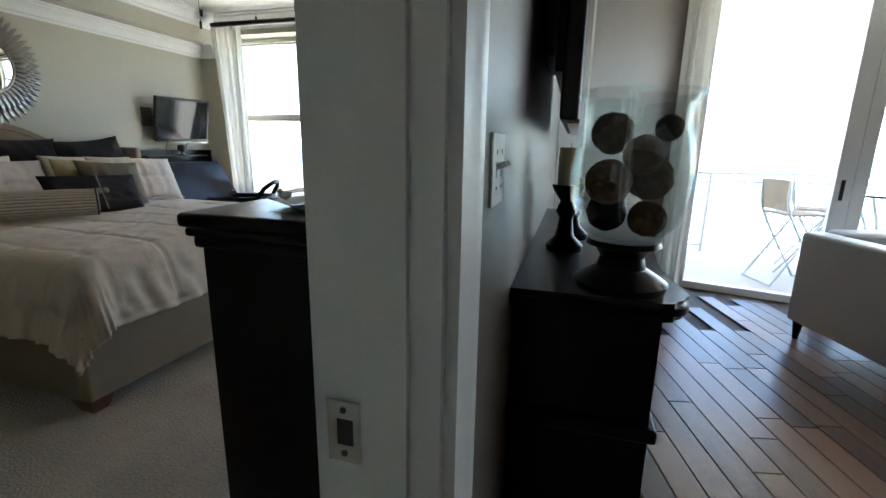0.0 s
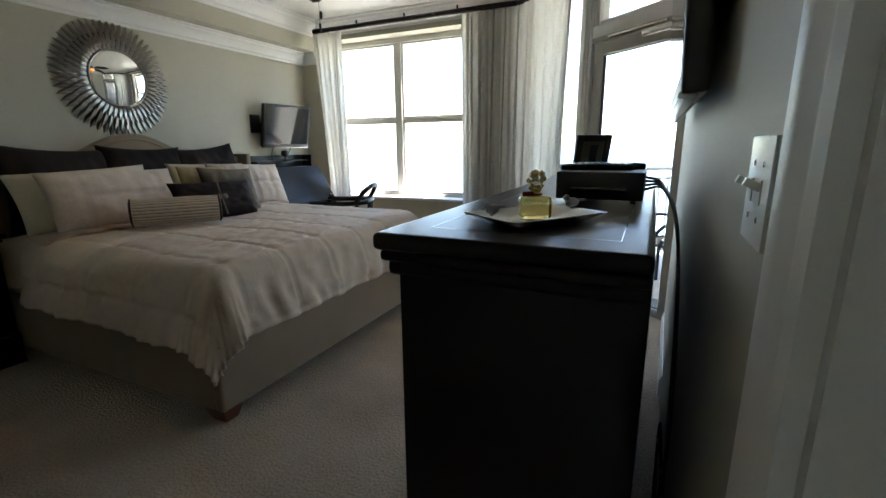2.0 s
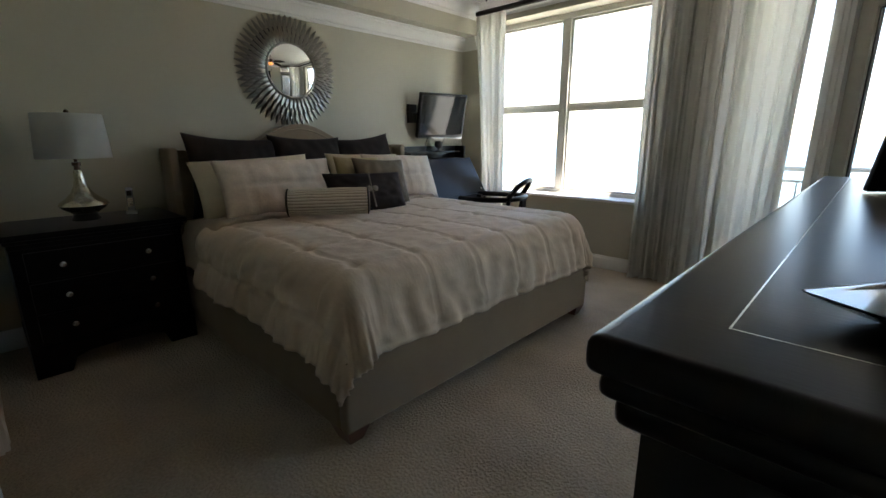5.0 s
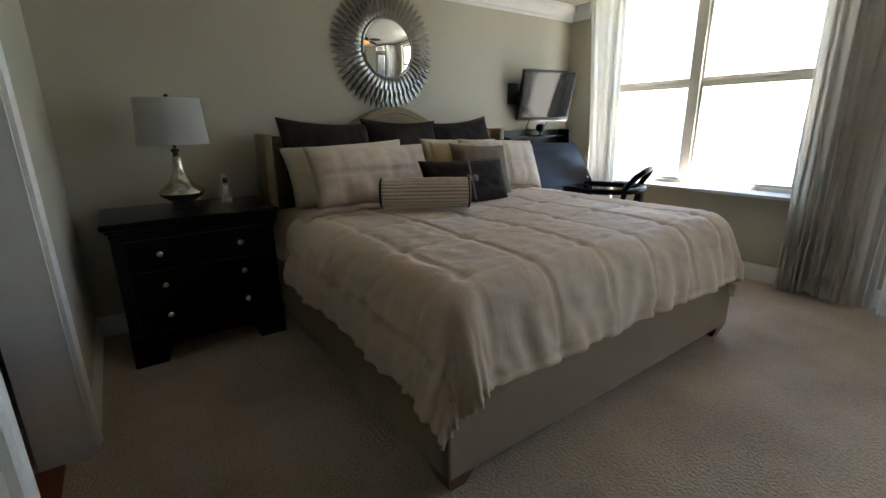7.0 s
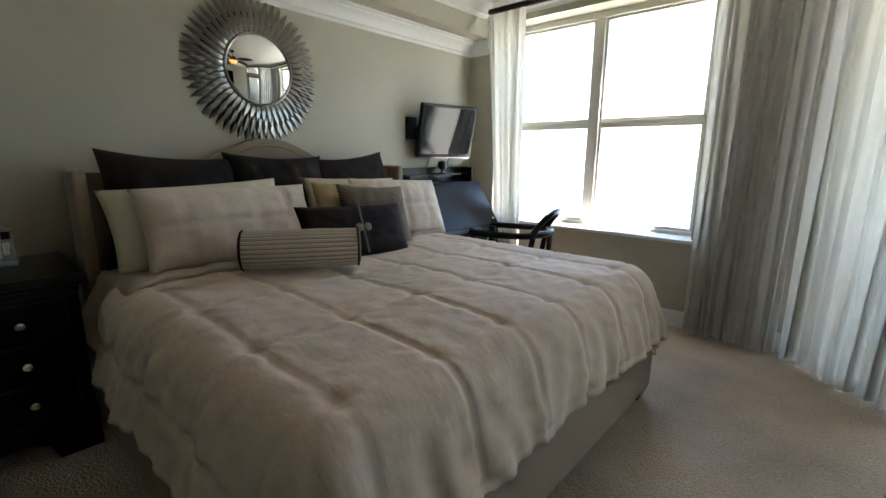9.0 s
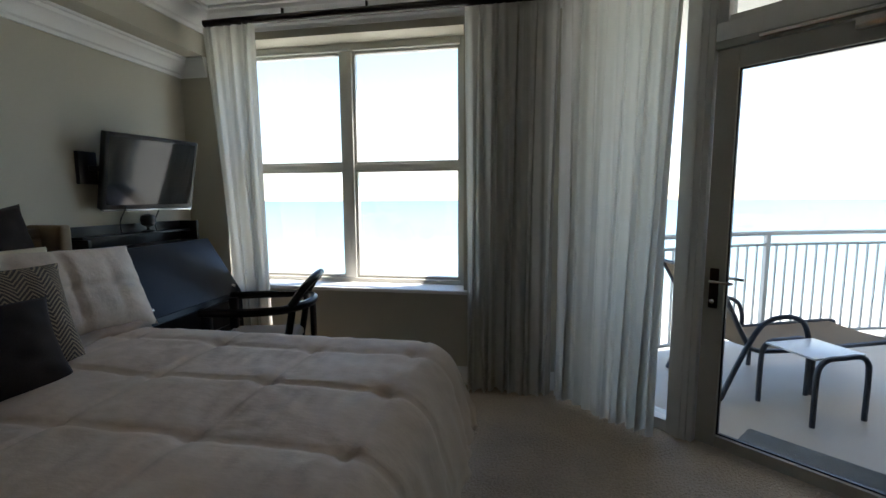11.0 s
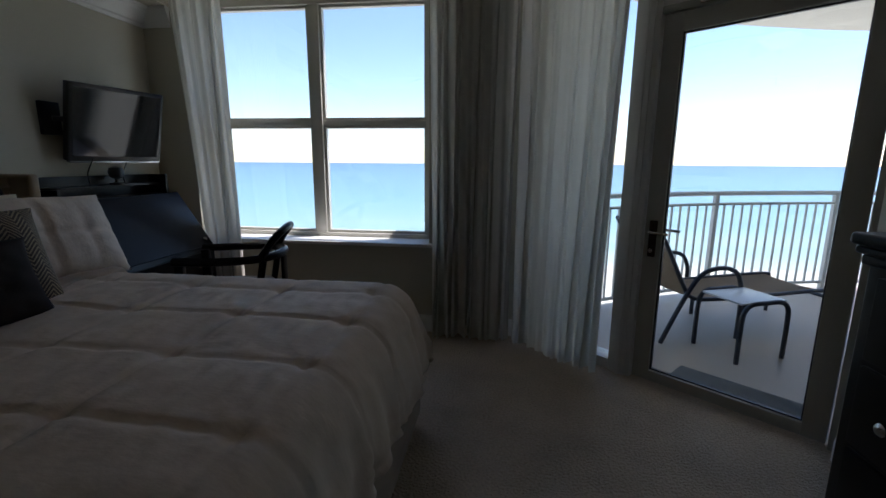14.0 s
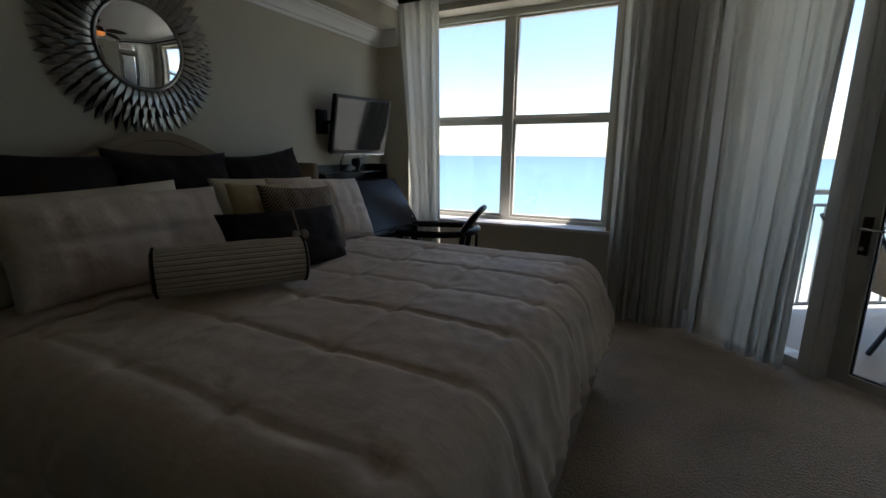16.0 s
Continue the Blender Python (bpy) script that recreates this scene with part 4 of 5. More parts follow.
lathe("finial", [(0.006, 0.70), (0.014, 0.725), (0.014, 0.737), (0.004, 0.745)], BRONZE, 16, parent=lamp)
bm = bmesh.new()
for k in range(3):
    a = 2 * math.pi * k / 3
    add_tube(bm, [(0, 0, 0.705), (math.cos(a) * 0.192, math.sin(a) * 0.192, 0.712)], 0.002, 5)
finish(bm, "spider", BRONZE, parent=lamp)

ph = empty("cordless_phone", pose(-4.43, 1.95, 0.84, 0, 0, 75))
tagged(ph, "silver cordless telephone standing in its small charger", "telephone")
box("charger", (-0.035, -0.04, 0), (0.035, 0.04, 0.022), GREYP, 0.008, parent=ph)
b1 = box("handset", (-0.022, -0.012, 0.0), (0.022, 0.012, 0.165), GREYP, 0.009, parent=ph)
b1.matrix_local = pose(0, 0.005, 0.015, -8, 0, 0)
box("display", (-0.015, -0.0135, 0.105), (0.015, -0.011, 0.14), SCREEN, parent=b1)
box("keypad", (-0.015, -0.0135, 0.03), (0.015, -0.0115, 0.09), KNOB, 0.001, parent=b1)


# ---- secretary desk, chair and wall television ----
desk = empty("secretary_desk", pose(0.29, -0.155, 0) @ Matrix.Diagonal((1, 1, 1.035, 1)))
tagged(desk, "black secretary desk with a closed slanted lid", "desk")
y0, y1 = 4.72, 5.66
bm = bmesh.new()
prof = [(-4.93, 0.08), (-4.45, 0.08), (-4.45, 0.66), (-4.72, 1.06), (-4.93, 1.06)]
lo = [bm.verts.new((x, y0, z)) for x, z in prof]
hi = [bm.verts.new((x, y1, z)) for x, z in prof]
bm.faces.new(lo)
bm.faces.new(hi)
for i in range(5):
    j = (i + 1) % 5
    bm.faces.new((lo[i], lo[j], hi[j], hi[i]))
bmesh.ops.bevel(bm, geom=bm.edges[:], offset=0.006, segments=2, affect="EDGES")
finish(bm, "body", ESPRESSO, smooth=True, parent=desk)
lid = box("lid", (-0.235, 0.03, 0), (0.235, y1 - y0 - 0.03, 0.018), DESKTOP, 0.005, parent=desk)
lid.matrix_local = Matrix.Translation((-4.582, y0, 0.864)) @ Matrix.Rotation(math.atan2(0.40, 0.27), 4, "Y")
knob(desk, pose(-4.475, y0 + 0.09, 0.705, 0, 35, 0))
knob(desk, pose(-4.475, y1 - 0.09, 0.705, 0, 35, 0))
bm = bmesh.new()
add_box(bm, (-4.95, y0 + 0.02, 1.06), (-4.93, y1 - 0.02, 1.20), 0.003)
add_box(bm, (-4.93, y0 + 0.02, 1.06), (-4.78, y0 + 0.04, 1.13), 0.003)
add_box(bm, (-4.93, y1 - 0.04, 1.06), (-4.78, y1 - 0.02, 1.20), 0.003)
add_box(bm, (-4.93, y0 + 0.04, 1.125), (-4.84, y1 - 0.04, 1.14), 0.003)
finish(bm, "gallery", ESPRESSO, smooth=True, parent=desk)
for x in (-4.92, -4.50):
    for y in (y0 + 0.01, y1 - 0.05):
        box("leg", (x, y, 0), (x + 0.04, y + 0.04, 0.09), ESPRESSO, 0.004, parent=desk)
for k in range(3):
    dd = box("drawer", (-4.455, y0 + 0.03, 0.12 + k * 0.175), (-4.438, y1 - 0.03, 0.285 + k * 0.175), ESPRESSO, 0.005, parent=desk)
    for f in (0.25, 0.75):
        knob(dd, pose(-4.438, y0 + (y1 - y0) * f, 0.2 + k * 0.175, 0, 90, 0))
cm = empty("camera_stand", pose(-4.57, 5.10, 1.18))
tagged(cm, "small black desk gadget on the secretary gallery", "gadget")
lathe("foot", [(0.045, 0), (0.045, 0.01), (0.012, 0.016), (0.012, 0.04)], BLACKP, 20, parent=cm)
lathe("head", [(0.01, 0.035), (0.04, 0.05), (0.05, 0.085), (0.04, 0.115), (0.01, 0.125)], BLACKP, 20, parent=cm)


def wall_tv(name, m, w, h, label, arm=True):
    """Local x across, y up, z out of the screen."""
    e = empty(name, m)
    tagged(e, label, "television")
    bm = bmesh.new()
    add_box(bm, (-w / 2, -h / 2, -0.05), (w / 2, h / 2, 0), 0.012, 3)
    add_box(bm, (-w * 0.3, -h * 0.3, -0.085), (w * 0.3, h * 0.3, -0.05), 0.01)
    finish(bm, "case", BLACKP, smooth=True, parent=e)
    box("screen", (-w / 2 + 0.025, -h / 2 + 0.035, 0.0), (w / 2 - 0.025, h / 2 - 0.025, 0.0015), SCREEN, parent=e)
    box("trim_strip", (-w / 2 + 0.01, -h / 2 - 0.008, -0.03), (w / 2 - 0.01, -h / 2 + 0.004, 0.004), GREYP, 0.003, parent=e)
    return e


tm = Matrix.Translation((-4.49, 5.095, 1.577)) @ Matrix.Rotation(radians(90 - 10), 4, "Z") @ Matrix.Rotation(radians(90 + 12), 4, "X")
tv = wall_tv("television", tm, 0.65, 0.49, "small flat black television tilted on a wall bracket")
bm = bmesh.new()
add_box(bm, (WX, 4.72, 1.50), (WX + 0.03, 4.84, 1.70), 0.004)
add_tube(bm, [(WX + 0.03, 4.78, 1.60), (WX + 0.10, 4.90, 1.60), (-4.55, 5.06, 1.58)], 0.016, 8)
bk = tagged(finish(bm, "television_bracket", BLACKP, smooth=True), "black swivel wall bracket behind the small television", "bracket")
for y, k in ((4.92, 0), (5.2, 1)):
    tagged(tube("cable", [(-4.55, y, 1.36), (-4.58, y - 0.02, 1.28), (-4.62, y + 0.01, 1.24), (-4.60, y, 1.18)], 0.004, BLACKP), "black television cable hanging down to the desk", "cable", group="television cables")


def desk_chair():
    e = empty("desk_chair", pose(-3.73, 5.06, 0, 0, 0, -75) @ Matrix.Scale(1.08, 4))
    tagged(e, "black wooden barrel-back desk chair with curved arms", "chair")
    box("seat", (-0.24, -0.24, 0.40), (0.24, 0.22, 0.46), LINEN, 0.025, parent=e, seg=3)
    box("apron", (-0.23, -0.23, 0.34), (0.23, 0.21, 0.40), ESPRESSO, 0.006, parent=e)
    for x in (-0.22, 0.18):
        box("leg", (x, -0.25, 0), (x + 0.045, -0.20, 0.66), ESPRESSO, 0.008, parent=e)
        bm = bmesh.new()
        add_tube(bm, [(x + 0.02, 0.22, 0), (x + 0.02, 0.20, 0.40), (x + 0.02, 0.25, 0.66)], 0.022, 8)
        finish(bm, "leg", ESPRESSO, smooth=True, parent=e)
    bm = bmesh.new()
    arc = [(-0.225, -0.25, 0.665), (-0.25, 0.0, 0.665), (-0.225, 0.20, 0.67), (-0.12, 0.30, 0.675), (0.0, 0.325, 0.675), (0.12, 0.30, 0.675), (0.225, 0.20, 0.67), (0.25, 0.0, 0.665), (0.225, -0.25, 0.665)]
    add_tube(bm, curve_pts(arc, 6), 0.026, 8)
    finish(bm, "arm_rail", ESPRESSO, smooth=True, parent=e)
    bm = bmesh.new()
    hoop = [(-0.20, 0.24, 0.68), (-0.17, 0.31, 0.78), (-0.08, 0.36, 0.835), (0.0, 0.37, 0.845), (0.08, 0.36, 0.835), (0.17, 0.31, 0.78), (0.20, 0.24, 0.68)]
    add_tube(bm, curve_pts(hoop, 6), 0.024, 8)
    finish(bm, "back_hoop", ESPRESSO, smooth=True, parent=e)
    box("back_slat", (-0.05, 0.315, 0.44), (0.05, 0.335, 0.70), ESPRESSO, 0.006, parent=e)


desk_chair()

# ---- ceiling fan ----
fan = empty("ceiling_fan", pose(-2.49, 3.32, -0.17))
tagged(fan, "dark woven-blade ceiling fan with a lit amber glass bowl", "ceiling fan")
lathe("canopy", [(0.02, 2.93), (0.07, 2.95), (0.08, 3.0), (0.01, 3.0)], BRONZE, 28, parent=fan)
lathe("downrod", [(0.014, 2.80), (0.014, 2.94)], BRONZE, 12, parent=fan)
lathe("motor", [(0.05, 2.62), (0.11, 2.64), (0.13, 2.69), (0.12, 2.77), (0.06, 2.81), (0.015, 2.82)], BRONZE, 32, parent=fan)
lathe("light_bowl", [(0.155, 2.625), (0.16, 2.61), (0.135, 2.575), (0.085, 2.535), (0.03, 2.517), (0.005, 2.515)], BOWL, 36, parent=fan)
lathe("finial", [(0.022, 2.52), (0.022, 2.508), (0.01, 2.50), (0.008, 2.485), (0.002, 2.48)], BRONZE, 16, parent=fan)
bm = bmesh.new()
add_tube(bm, [(0.02, 0, 2.5), (0.022, 0, 2.25)], 0.0018, 5)
add_lathe(bm, [(0.002, 2.27), (0.008, 2.26), (0.008, 2.225), (0.002, 2.215)], 10, Matrix.Translation((0.022, 0, 0)))
add_lathe(bm, [(0.002, 2.34), (0.008, 2.33), (0.008, 2.30), (0.002, 2.29)], 10, Matrix.Translation((0.026, 0.01, 0)))
finish(bm, "pull_chain", BLACKP, smooth=True, parent=fan)
bm = bmesh.new()
L, n = 0.62, 16
up, dn = [], []
for i in range(n + 1):
    f = i / n
    w = 0.02 + 0.10 * math.sin(math.pi * min(1, f ** 0.85)) ** 0.75 if i < n else 0.004
    zz = -0.05 * f * f
    up.append([bm.verts.new((f * L, s * w, zz + 0.004 - 0.004 * abs(s))) for s in (-1, -0.5, 0, 0.5, 1)])
    dn.append([bm.verts.new((f * L, s * w, zz - 0.006)) for s in (-1, -0.5, 0, 0.5, 1)])
for g in (up, dn):
    for a, b in zip(g, g[1:]):
        for k in range(4):
            bm.faces.new((a[k], a[k + 1], b[k + 1], b[k]))
for k in (0, 4):
    for i in range(n):
        bm.faces.new((up[i][k], up[i + 1][k], dn[i + 1][k], dn[i][k]))
bm_me = finish(bm, "blade", RATTAN, smooth=True, parent=fan)
FAN0 = -14
for k in range(5):
    o = bm_me if k == 0 else new("blade", bm_me.data)
    o.parent = fan
    o.matrix_local = Matrix.Rotation(radians(FAN0 + 72 * k), 4, "Z") @ pose(0.20, 0, 2.67, 10, 0, 0)
    ir = box("blade_iron", (0.11, -0.02, 2.655), (0.24, 0.02, 2.668), BRONZE, 0.004, parent=fan)
    ir.matrix_local = Matrix.Rotation(radians(FAN0 + 72 * k), 4, "Z")

# ---- on and above the dresser ----
wall_tv("television", Matrix.Translation((-0.46, 2.62, 1.855)) @ Matrix.Rotation(radians(-90), 4, "Z") @ Matrix.Rotation(radians(90 + 2), 4, "X"), 1.5, 0.85, "large flat black television hung over the dresser")
tray = empty("tray", pose(-0.695, 1.778, DZ, 0, 0, 56) @ Matrix.Scale(0.95, 4))
tagged(tray, "white porcelain rectangular tray on the dresser", "tray")
bm = bmesh.new()
n = 4
ringz = [(0.08, 0.05, 0.0), (0.09, 0.06, 0.003), (0.128, 0.087, 0.02), (0.131, 0.09, 0.023), (0.122, 0.082, 0.02), (0.088, 0.058, 0.007)]
rs = [[bm.verts.new((sx * a, sy * b, z)) for sx, sy in ((-1, -1), (1, -1), (1, 1), (-1, 1))] for a, b, z in ringz]
bm.faces.new(rs[0])
bm.faces.new(rs[-1])
for a, b in zip(rs, rs[1:]):
    for i in range(4):
        bm.faces.new((a[i], a[(i + 1) % 4], b[(i + 1) % 4], b[i]))
bmesh.ops.bevel(bm, geom=bm.edges[:], offset=0.003, segments=2, affect="EDGES")
finish(bm, "dish", PORC, smooth=True, parent=tray)


def bird(m):
    e = empty("bird_figure", m @ Matrix.Scale(0.75, 4))
    tagged(e, "tiny grey ceramic bird perched on the tray rim", "figurine", group="tray birds")
    bm = bmesh.new()
    bmesh.ops.create_uvsphere(bm, u_segments=14, v_segments=10, radius=1, matrix=pose(0, 0, 0.016) @ Matrix.Diagonal((0.022, 0.013, 0.014, 1)))
    bmesh.ops.create_uvsphere(bm, u_segments=12, v_segments=8, radius=0.0095, matrix=pose(0.018, 0, 0.029))
    bmesh.ops.create_cone(bm, segments=8, radius1=0.003, radius2=0.0004, depth=0.009, matrix=pose(0.030, 0, 0.029, 0, 90, 0))
    add_box(bm, (-0.042, -0.006, 0.020), (-0.015, 0.006, 0.025), 0.002)
    add_box(bm, (-0.004, -0.004, -0.002), (0.004, 0.004, 0.006))
    finish(bm, "body", JADE, smooth=True, parent=e)


bird(pose(-0.763, 1.703, DZ + 0.022, 0, 0, 240))
bird(pose(-0.636, 1.872, DZ + 0.022, 0, 0, 215))
bt = empty("perfume_bottle", pose(-0.697, 1.785, DZ + 0.008, 0, 0, 30) @ Matrix.Scale(0.86, 4))
tagged(bt, "yellow perfume bottle with an ornate gold stopper and red ribbon", "perfume bottle")
bm = bmesh.new()
add_box(bm, (-0.038, -0.024, 0), (0.038, 0.024, 0.052), 0.011, 4)
finish(bm, "bottle", PERF, smooth=True, parent=bt)
lathe("collar", [(0.012, 0.052), (0.012, 0.066), (0.015, 0.068), (0.015, 0.072)], GOLDM, 16, parent=bt)
bm = bmesh.new()
rnd = random.Random(4)
for k in range(26):
    a, b = rnd.uniform(0, 6.28), rnd.uniform(-1.2, 1.2)
    bmesh.ops.create_icosphere(bm, subdivisions=1, radius=rnd.uniform(0.005, 0.009), matrix=Matrix.Translation((0.019 * math.cos(a) * math.cos(b), 0.013 * math.sin(a) * math.cos(b), 0.092 + 0.021 * math.sin(b))))
finish(bm, "stopper", GOLDM, smooth=True, parent=bt)
bm = bmesh.new()
add_tube(bm, [(0.014 * math.cos(k * 0.5), 0.014 * math.sin(k * 0.5), 0.058) for k in range(14)], 0.003, 6)
add_box(bm, (-0.036, -0.016, 0.054), (-0.008, -0.010, 0.066), 0.003)
finish(bm, "ribbon", RED, smooth=True, parent=bt)

bx = empty("cable_box", pose(-0.61, 2.30, DZ, 0, 0, 0) @ Matrix.Scale(0.9, 4))
tagged(bx, "black cable receiver box on the dresser", "receiver")
box("case", (-0.125, -0.19, 0.012), (0.125, 0.19, 0.095), BLACKP, 0.006, parent=bx)
box("front_strip", (-0.127, -0.12, 0.035), (-0.1245, 0.12, 0.055), SCREEN, parent=bx)
box("side_strip", (-0.08, -0.1925, 0.035), (0.08, -0.1895, 0.05), SCREEN, 0.002, parent=bx)
for x in (-0.10, 0.09):
    for y in (-0.16, 0.15):
        box("foot", (x, y, 0), (x + 0.015, y + 0.015, 0.013), BLACKP, parent=bx)
for k, (y, x, a) in enumerate(((2.23, -0.63, 8), (2.32, -0.60, -6))):
    r = empty("remote_control", pose(x, y, DZ + 0.0862, 0, 0, 8 + a))
    tagged(r, "black remote control lying on the receiver box", "remote control", group="remote controls")
    box("case", (-0.10, -0.024, 0), (0.10, 0.024, 0.017), BLACKP, 0.007, parent=r, seg=3)
    bm = bmesh.new()
    for i in range(9):
        for j in range(3):
            add_box(bm, (-0.08 + i * 0.018, -0.016 + j * 0.012, 0.017), (-0.07 + i * 0.018, -0.008 + j * 0.012, 0.019))
    finish(bm, "buttons", GREYP, parent=r)
pf = empty("picture_frame", pose(-0.75, 3.0, DZ + 0.004, -14, 0, 215) @ Matrix.Scale(0.8, 4))
tagged(pf, "black picture frame standing on the dresser", "picture frame")
bm = bmesh.new()
for lo, hi in (((-0.10, -0.012, 0), (-0.065, 0.012, 0.25)), ((0.065, -0.012, 0), (0.10, 0.012, 0.25)), ((-0.065, -0.012, 0), (0.065, 0.012, 0.035)), ((-0.065, -0.012, 0.215), (0.065, 0.012, 0.25))):
    add_box(bm, lo, hi, 0.005)
finish(bm, "frame", BLACKP, smooth=True, parent=pf)
box("backing", (-0.066, -0.002, 0.034), (0.066, 0.004, 0.216), STRIPED, parent=pf)
box("easel_leg", (-0.02, 0.012, 0.01), (0.02, 0.018, 0.20), BLACKP, parent=pf)
rnd = random.Random(11)
for k in range(4):
    y = 2.16 + 0.05 * k
    pts = [(-0.50, y, DZ + 0.04 + 0.008 * k), (-0.45, y - 0.06, DZ + 0.045), (-0.42, y - 0.28 - 0.06 * k, DZ - 0.05), (-0.41, y - 0.45 - 0.05 * k, DZ - 0.35 - 0.05 * k), (-0.415, y - 0.40 + rnd.uniform(-0.05, 0.05), 0.55 + 0.05 * k), (-0.41, y - 0.46, 0.3), (-0.415, y - 0.3, 0.05)]
    tagged(tube("cable", pts, 0.0035, BLACKP, per=8), "loose black cable hanging behind the dresser", "cable", group="dresser cables")
def switch(m, label):
    e = empty("light_switch", m)
    tagged(e, label, "light switch")
    box("plate", (-0.058, -0.06, 0), (0.058, 0.06, 0.006), WHITE, 0.003, parent=e)
    for x in (-0.023, 0.023):
        box("toggle_slot", (x - 0.006, -0.013, 0.006), (x + 0.006, 0.013, 0.0075), WHITE, parent=e)
        tg = box("toggle", (-0.0045, -0.004, 0.0), (0.0045, 0.005, 0.018), WHITE, 0.0015, parent=e)
        tg.matrix_local = pose(x, 0.004, 0.006, -25, 0, 0)
        for y in (-0.03, 0.03):
            lathe("screw", [(0.0035, 0), (0.003, 0.001), (0.001, 0.0012)], KNOB, 8, parent=e).matrix_local = pose(x, y, 0.006)


switch(pose(TX, 1.465, 1.285, 90, 0, -90), "white double light switch plate on the bedroom wall")
switch(pose(LX, 1.52, 1.30, 90, 0, 90), "white light switch plate on the living room wall")

# ---- balcony furniture ----
mt = box("door_mat", (1.05, 0.20, -0.03), (1.80, 0.46, -0.012), MATG, 0.006, m=SLANT)
tagged(mt, "grey ribbed outdoor mat before the balcony door", "door mat")
st = empty("side_table", pose(-0.10, 5.68, -0.03, 0, 0, 22))
tagged(st, "small patio table with white top and dark bent legs", "patio table")
box("top", (-0.20, -0.17, 0.42), (0.20, 0.17, 0.435), TTOP, 0.006, parent=st)
for sx in (-1, 1):
    for sy in (-1, 1):
        tube("leg", [(0, sy * 0.19, 0.43), (sx * 0.12, sy * 0.19, 0.43), (sx * 0.185, sy * 0.19, 0.39), (sx * 0.205, sy * 0.19, 0.30), (sx * 0.205, sy * 0.19, 0.0)], 0.017, TUBE, parent=st)


def chaise(m):
    """A sling lounger, its foot end towards +x."""
    e = empty("patio_lounger", m)
    tagged(e, "tan sling patio lounger with dark tubular frame", "lounge chair")
    bm = bmesh.new()
    line = [(-0.62, 0.92), (-0.5, 0.72), (-0.36, 0.46), (-0.28, 0.36), (-0.1, 0.335), (0.4, 0.35), (0.9, 0.37)]
    rows = [[bm.verts.new((x, s * 0.27, z - 0.015 * (1 - s * s))) for s in (-1, -0.5, 0, 0.5, 1)] for x, z in line]
    for a, b in zip(rows, rows[1:]):
        for k in range(4):
            bm.faces.new((a[k], a[k + 1], b[k + 1], b[k]))
    bmesh.ops.solidify(bm, geom=bm.faces[:], thickness=0.006)
    finish(bm, "sling", SLING, smooth=2, parent=e)
    for s in (-1, 1):
        tube("side_rail", [(x, s * 0.29, z) for x, z in line] + [(0.97, s * 0.29, 0.33), (0.99, s * 0.29, 0.2), (0.99, s * 0.29, 0.0)], 0.017, TUBE, parent=e)
        tube("arm", [(-0.52, s * 0.31, 0.0), (-0.38, s * 0.31, 0.30), (-0.24, s * 0.31, 0.53), (-0.08, s * 0.31, 0.59), (0.06, s * 0.31, 0.56), (0.12, s * 0.31, 0.46), (0.13, s * 0.31, 0.35)], 0.018, TUBE, parent=e)
        tube("front_leg", [(0.2, s * 0.29, 0.34), (0.2, s * 0.29, 0.0)], 0.017, TUBE, parent=e)
    tube("back_bar", [(-0.62, -0.29, 0.92), (-0.62, 0.29, 0.92)], 0.015, TUBE, parent=e)
    tube("foot_bar", [(0.99, -0.29, 0.3), (0.99, 0.29, 0.3)], 0.015, TUBE, parent=e)
    return e


chaise(pose(-0.21, 6.18, -0.03, 0, 0, 16))

# ---- living room ----
GA, GD = Vector((0.94, 5.575, 0)), Vector((0.965, -0.262, 0))
GN = Vector((0.262, 0.965, 0))
GM = Matrix(((GD.x, GN.x, 0, GA.x), (GD.y, GN.y, 0, GA.y), (0, 0, 1, 0), (0, 0, 0, 1)))
living = [(LX - 0.07, -2.2), (5.2, -2.2), (5.2, 4.45), (0.85, 5.66), (-0.25, 4.2)]
slab("floor_living", living, -0.12, -0.004, GROOVE)
struct(box("wall_living_east", (5.0, -2.2, 0), (5.2, 4.6, CZ), HALLWALL_SHADED))
struct(box("wall_living_south", (LX, -2.2, 0), (5.0, -2.0, CZ), HALLWALL_SHADED))
e = empty("window_4", GM)
tagged(e, "white-framed sliding glass doors onto the balcony", "glass door", kind="structure")
for a, b, z0, z1 in ((-0.16, -0.06, 0, CZ), (0.0, 0.11, 0, CZ), (1.12, 1.24, 0, CZ), (1.24, 1.33, 0, CZ), (2.38, 2.5, 0, CZ), (3.7, 3.9, 0, CZ), (-0.06, 0.0, 0, 0.06), (0.11, 1.12, 0, 0.07), (1.33, 2.38, 0, 0.07), (2.5, 3.7, 0, 0.07), (0.11, 1.12, 2.75, CZ), (1.33, 2.38, 2.75, CZ), (2.5, 3.7, 2.75, CZ)):
    box("frame", (a, 0.0, z0), (b, 0.1, z1), WHITE, 0.006, parent=e)
for a, b in ((-0.06, 0.0), (0.11, 1.12), (1.33, 2.38), (2.5, 3.7)):
    g = box("pane", (a, 0.04, 0.07), (b, 0.046, 2.75), PANE, parent=e)
    g.visible_shadow = False
box("pull", (1.16, -0.02, 0.95), (1.185, 0.0, 1.12), BLACKP, 0.004, parent=e)
qc = GA + GD * 0.0 - GN * 0.12
cl = curtain("curtain", 0.42, 2.8, 5, 21, pose(qc.x - 0.12, qc.y, 0, 0, 0, math.degrees(math.atan2(GD.y, GD.x))), label="white curtain panel gathered beside the living room glass doors")

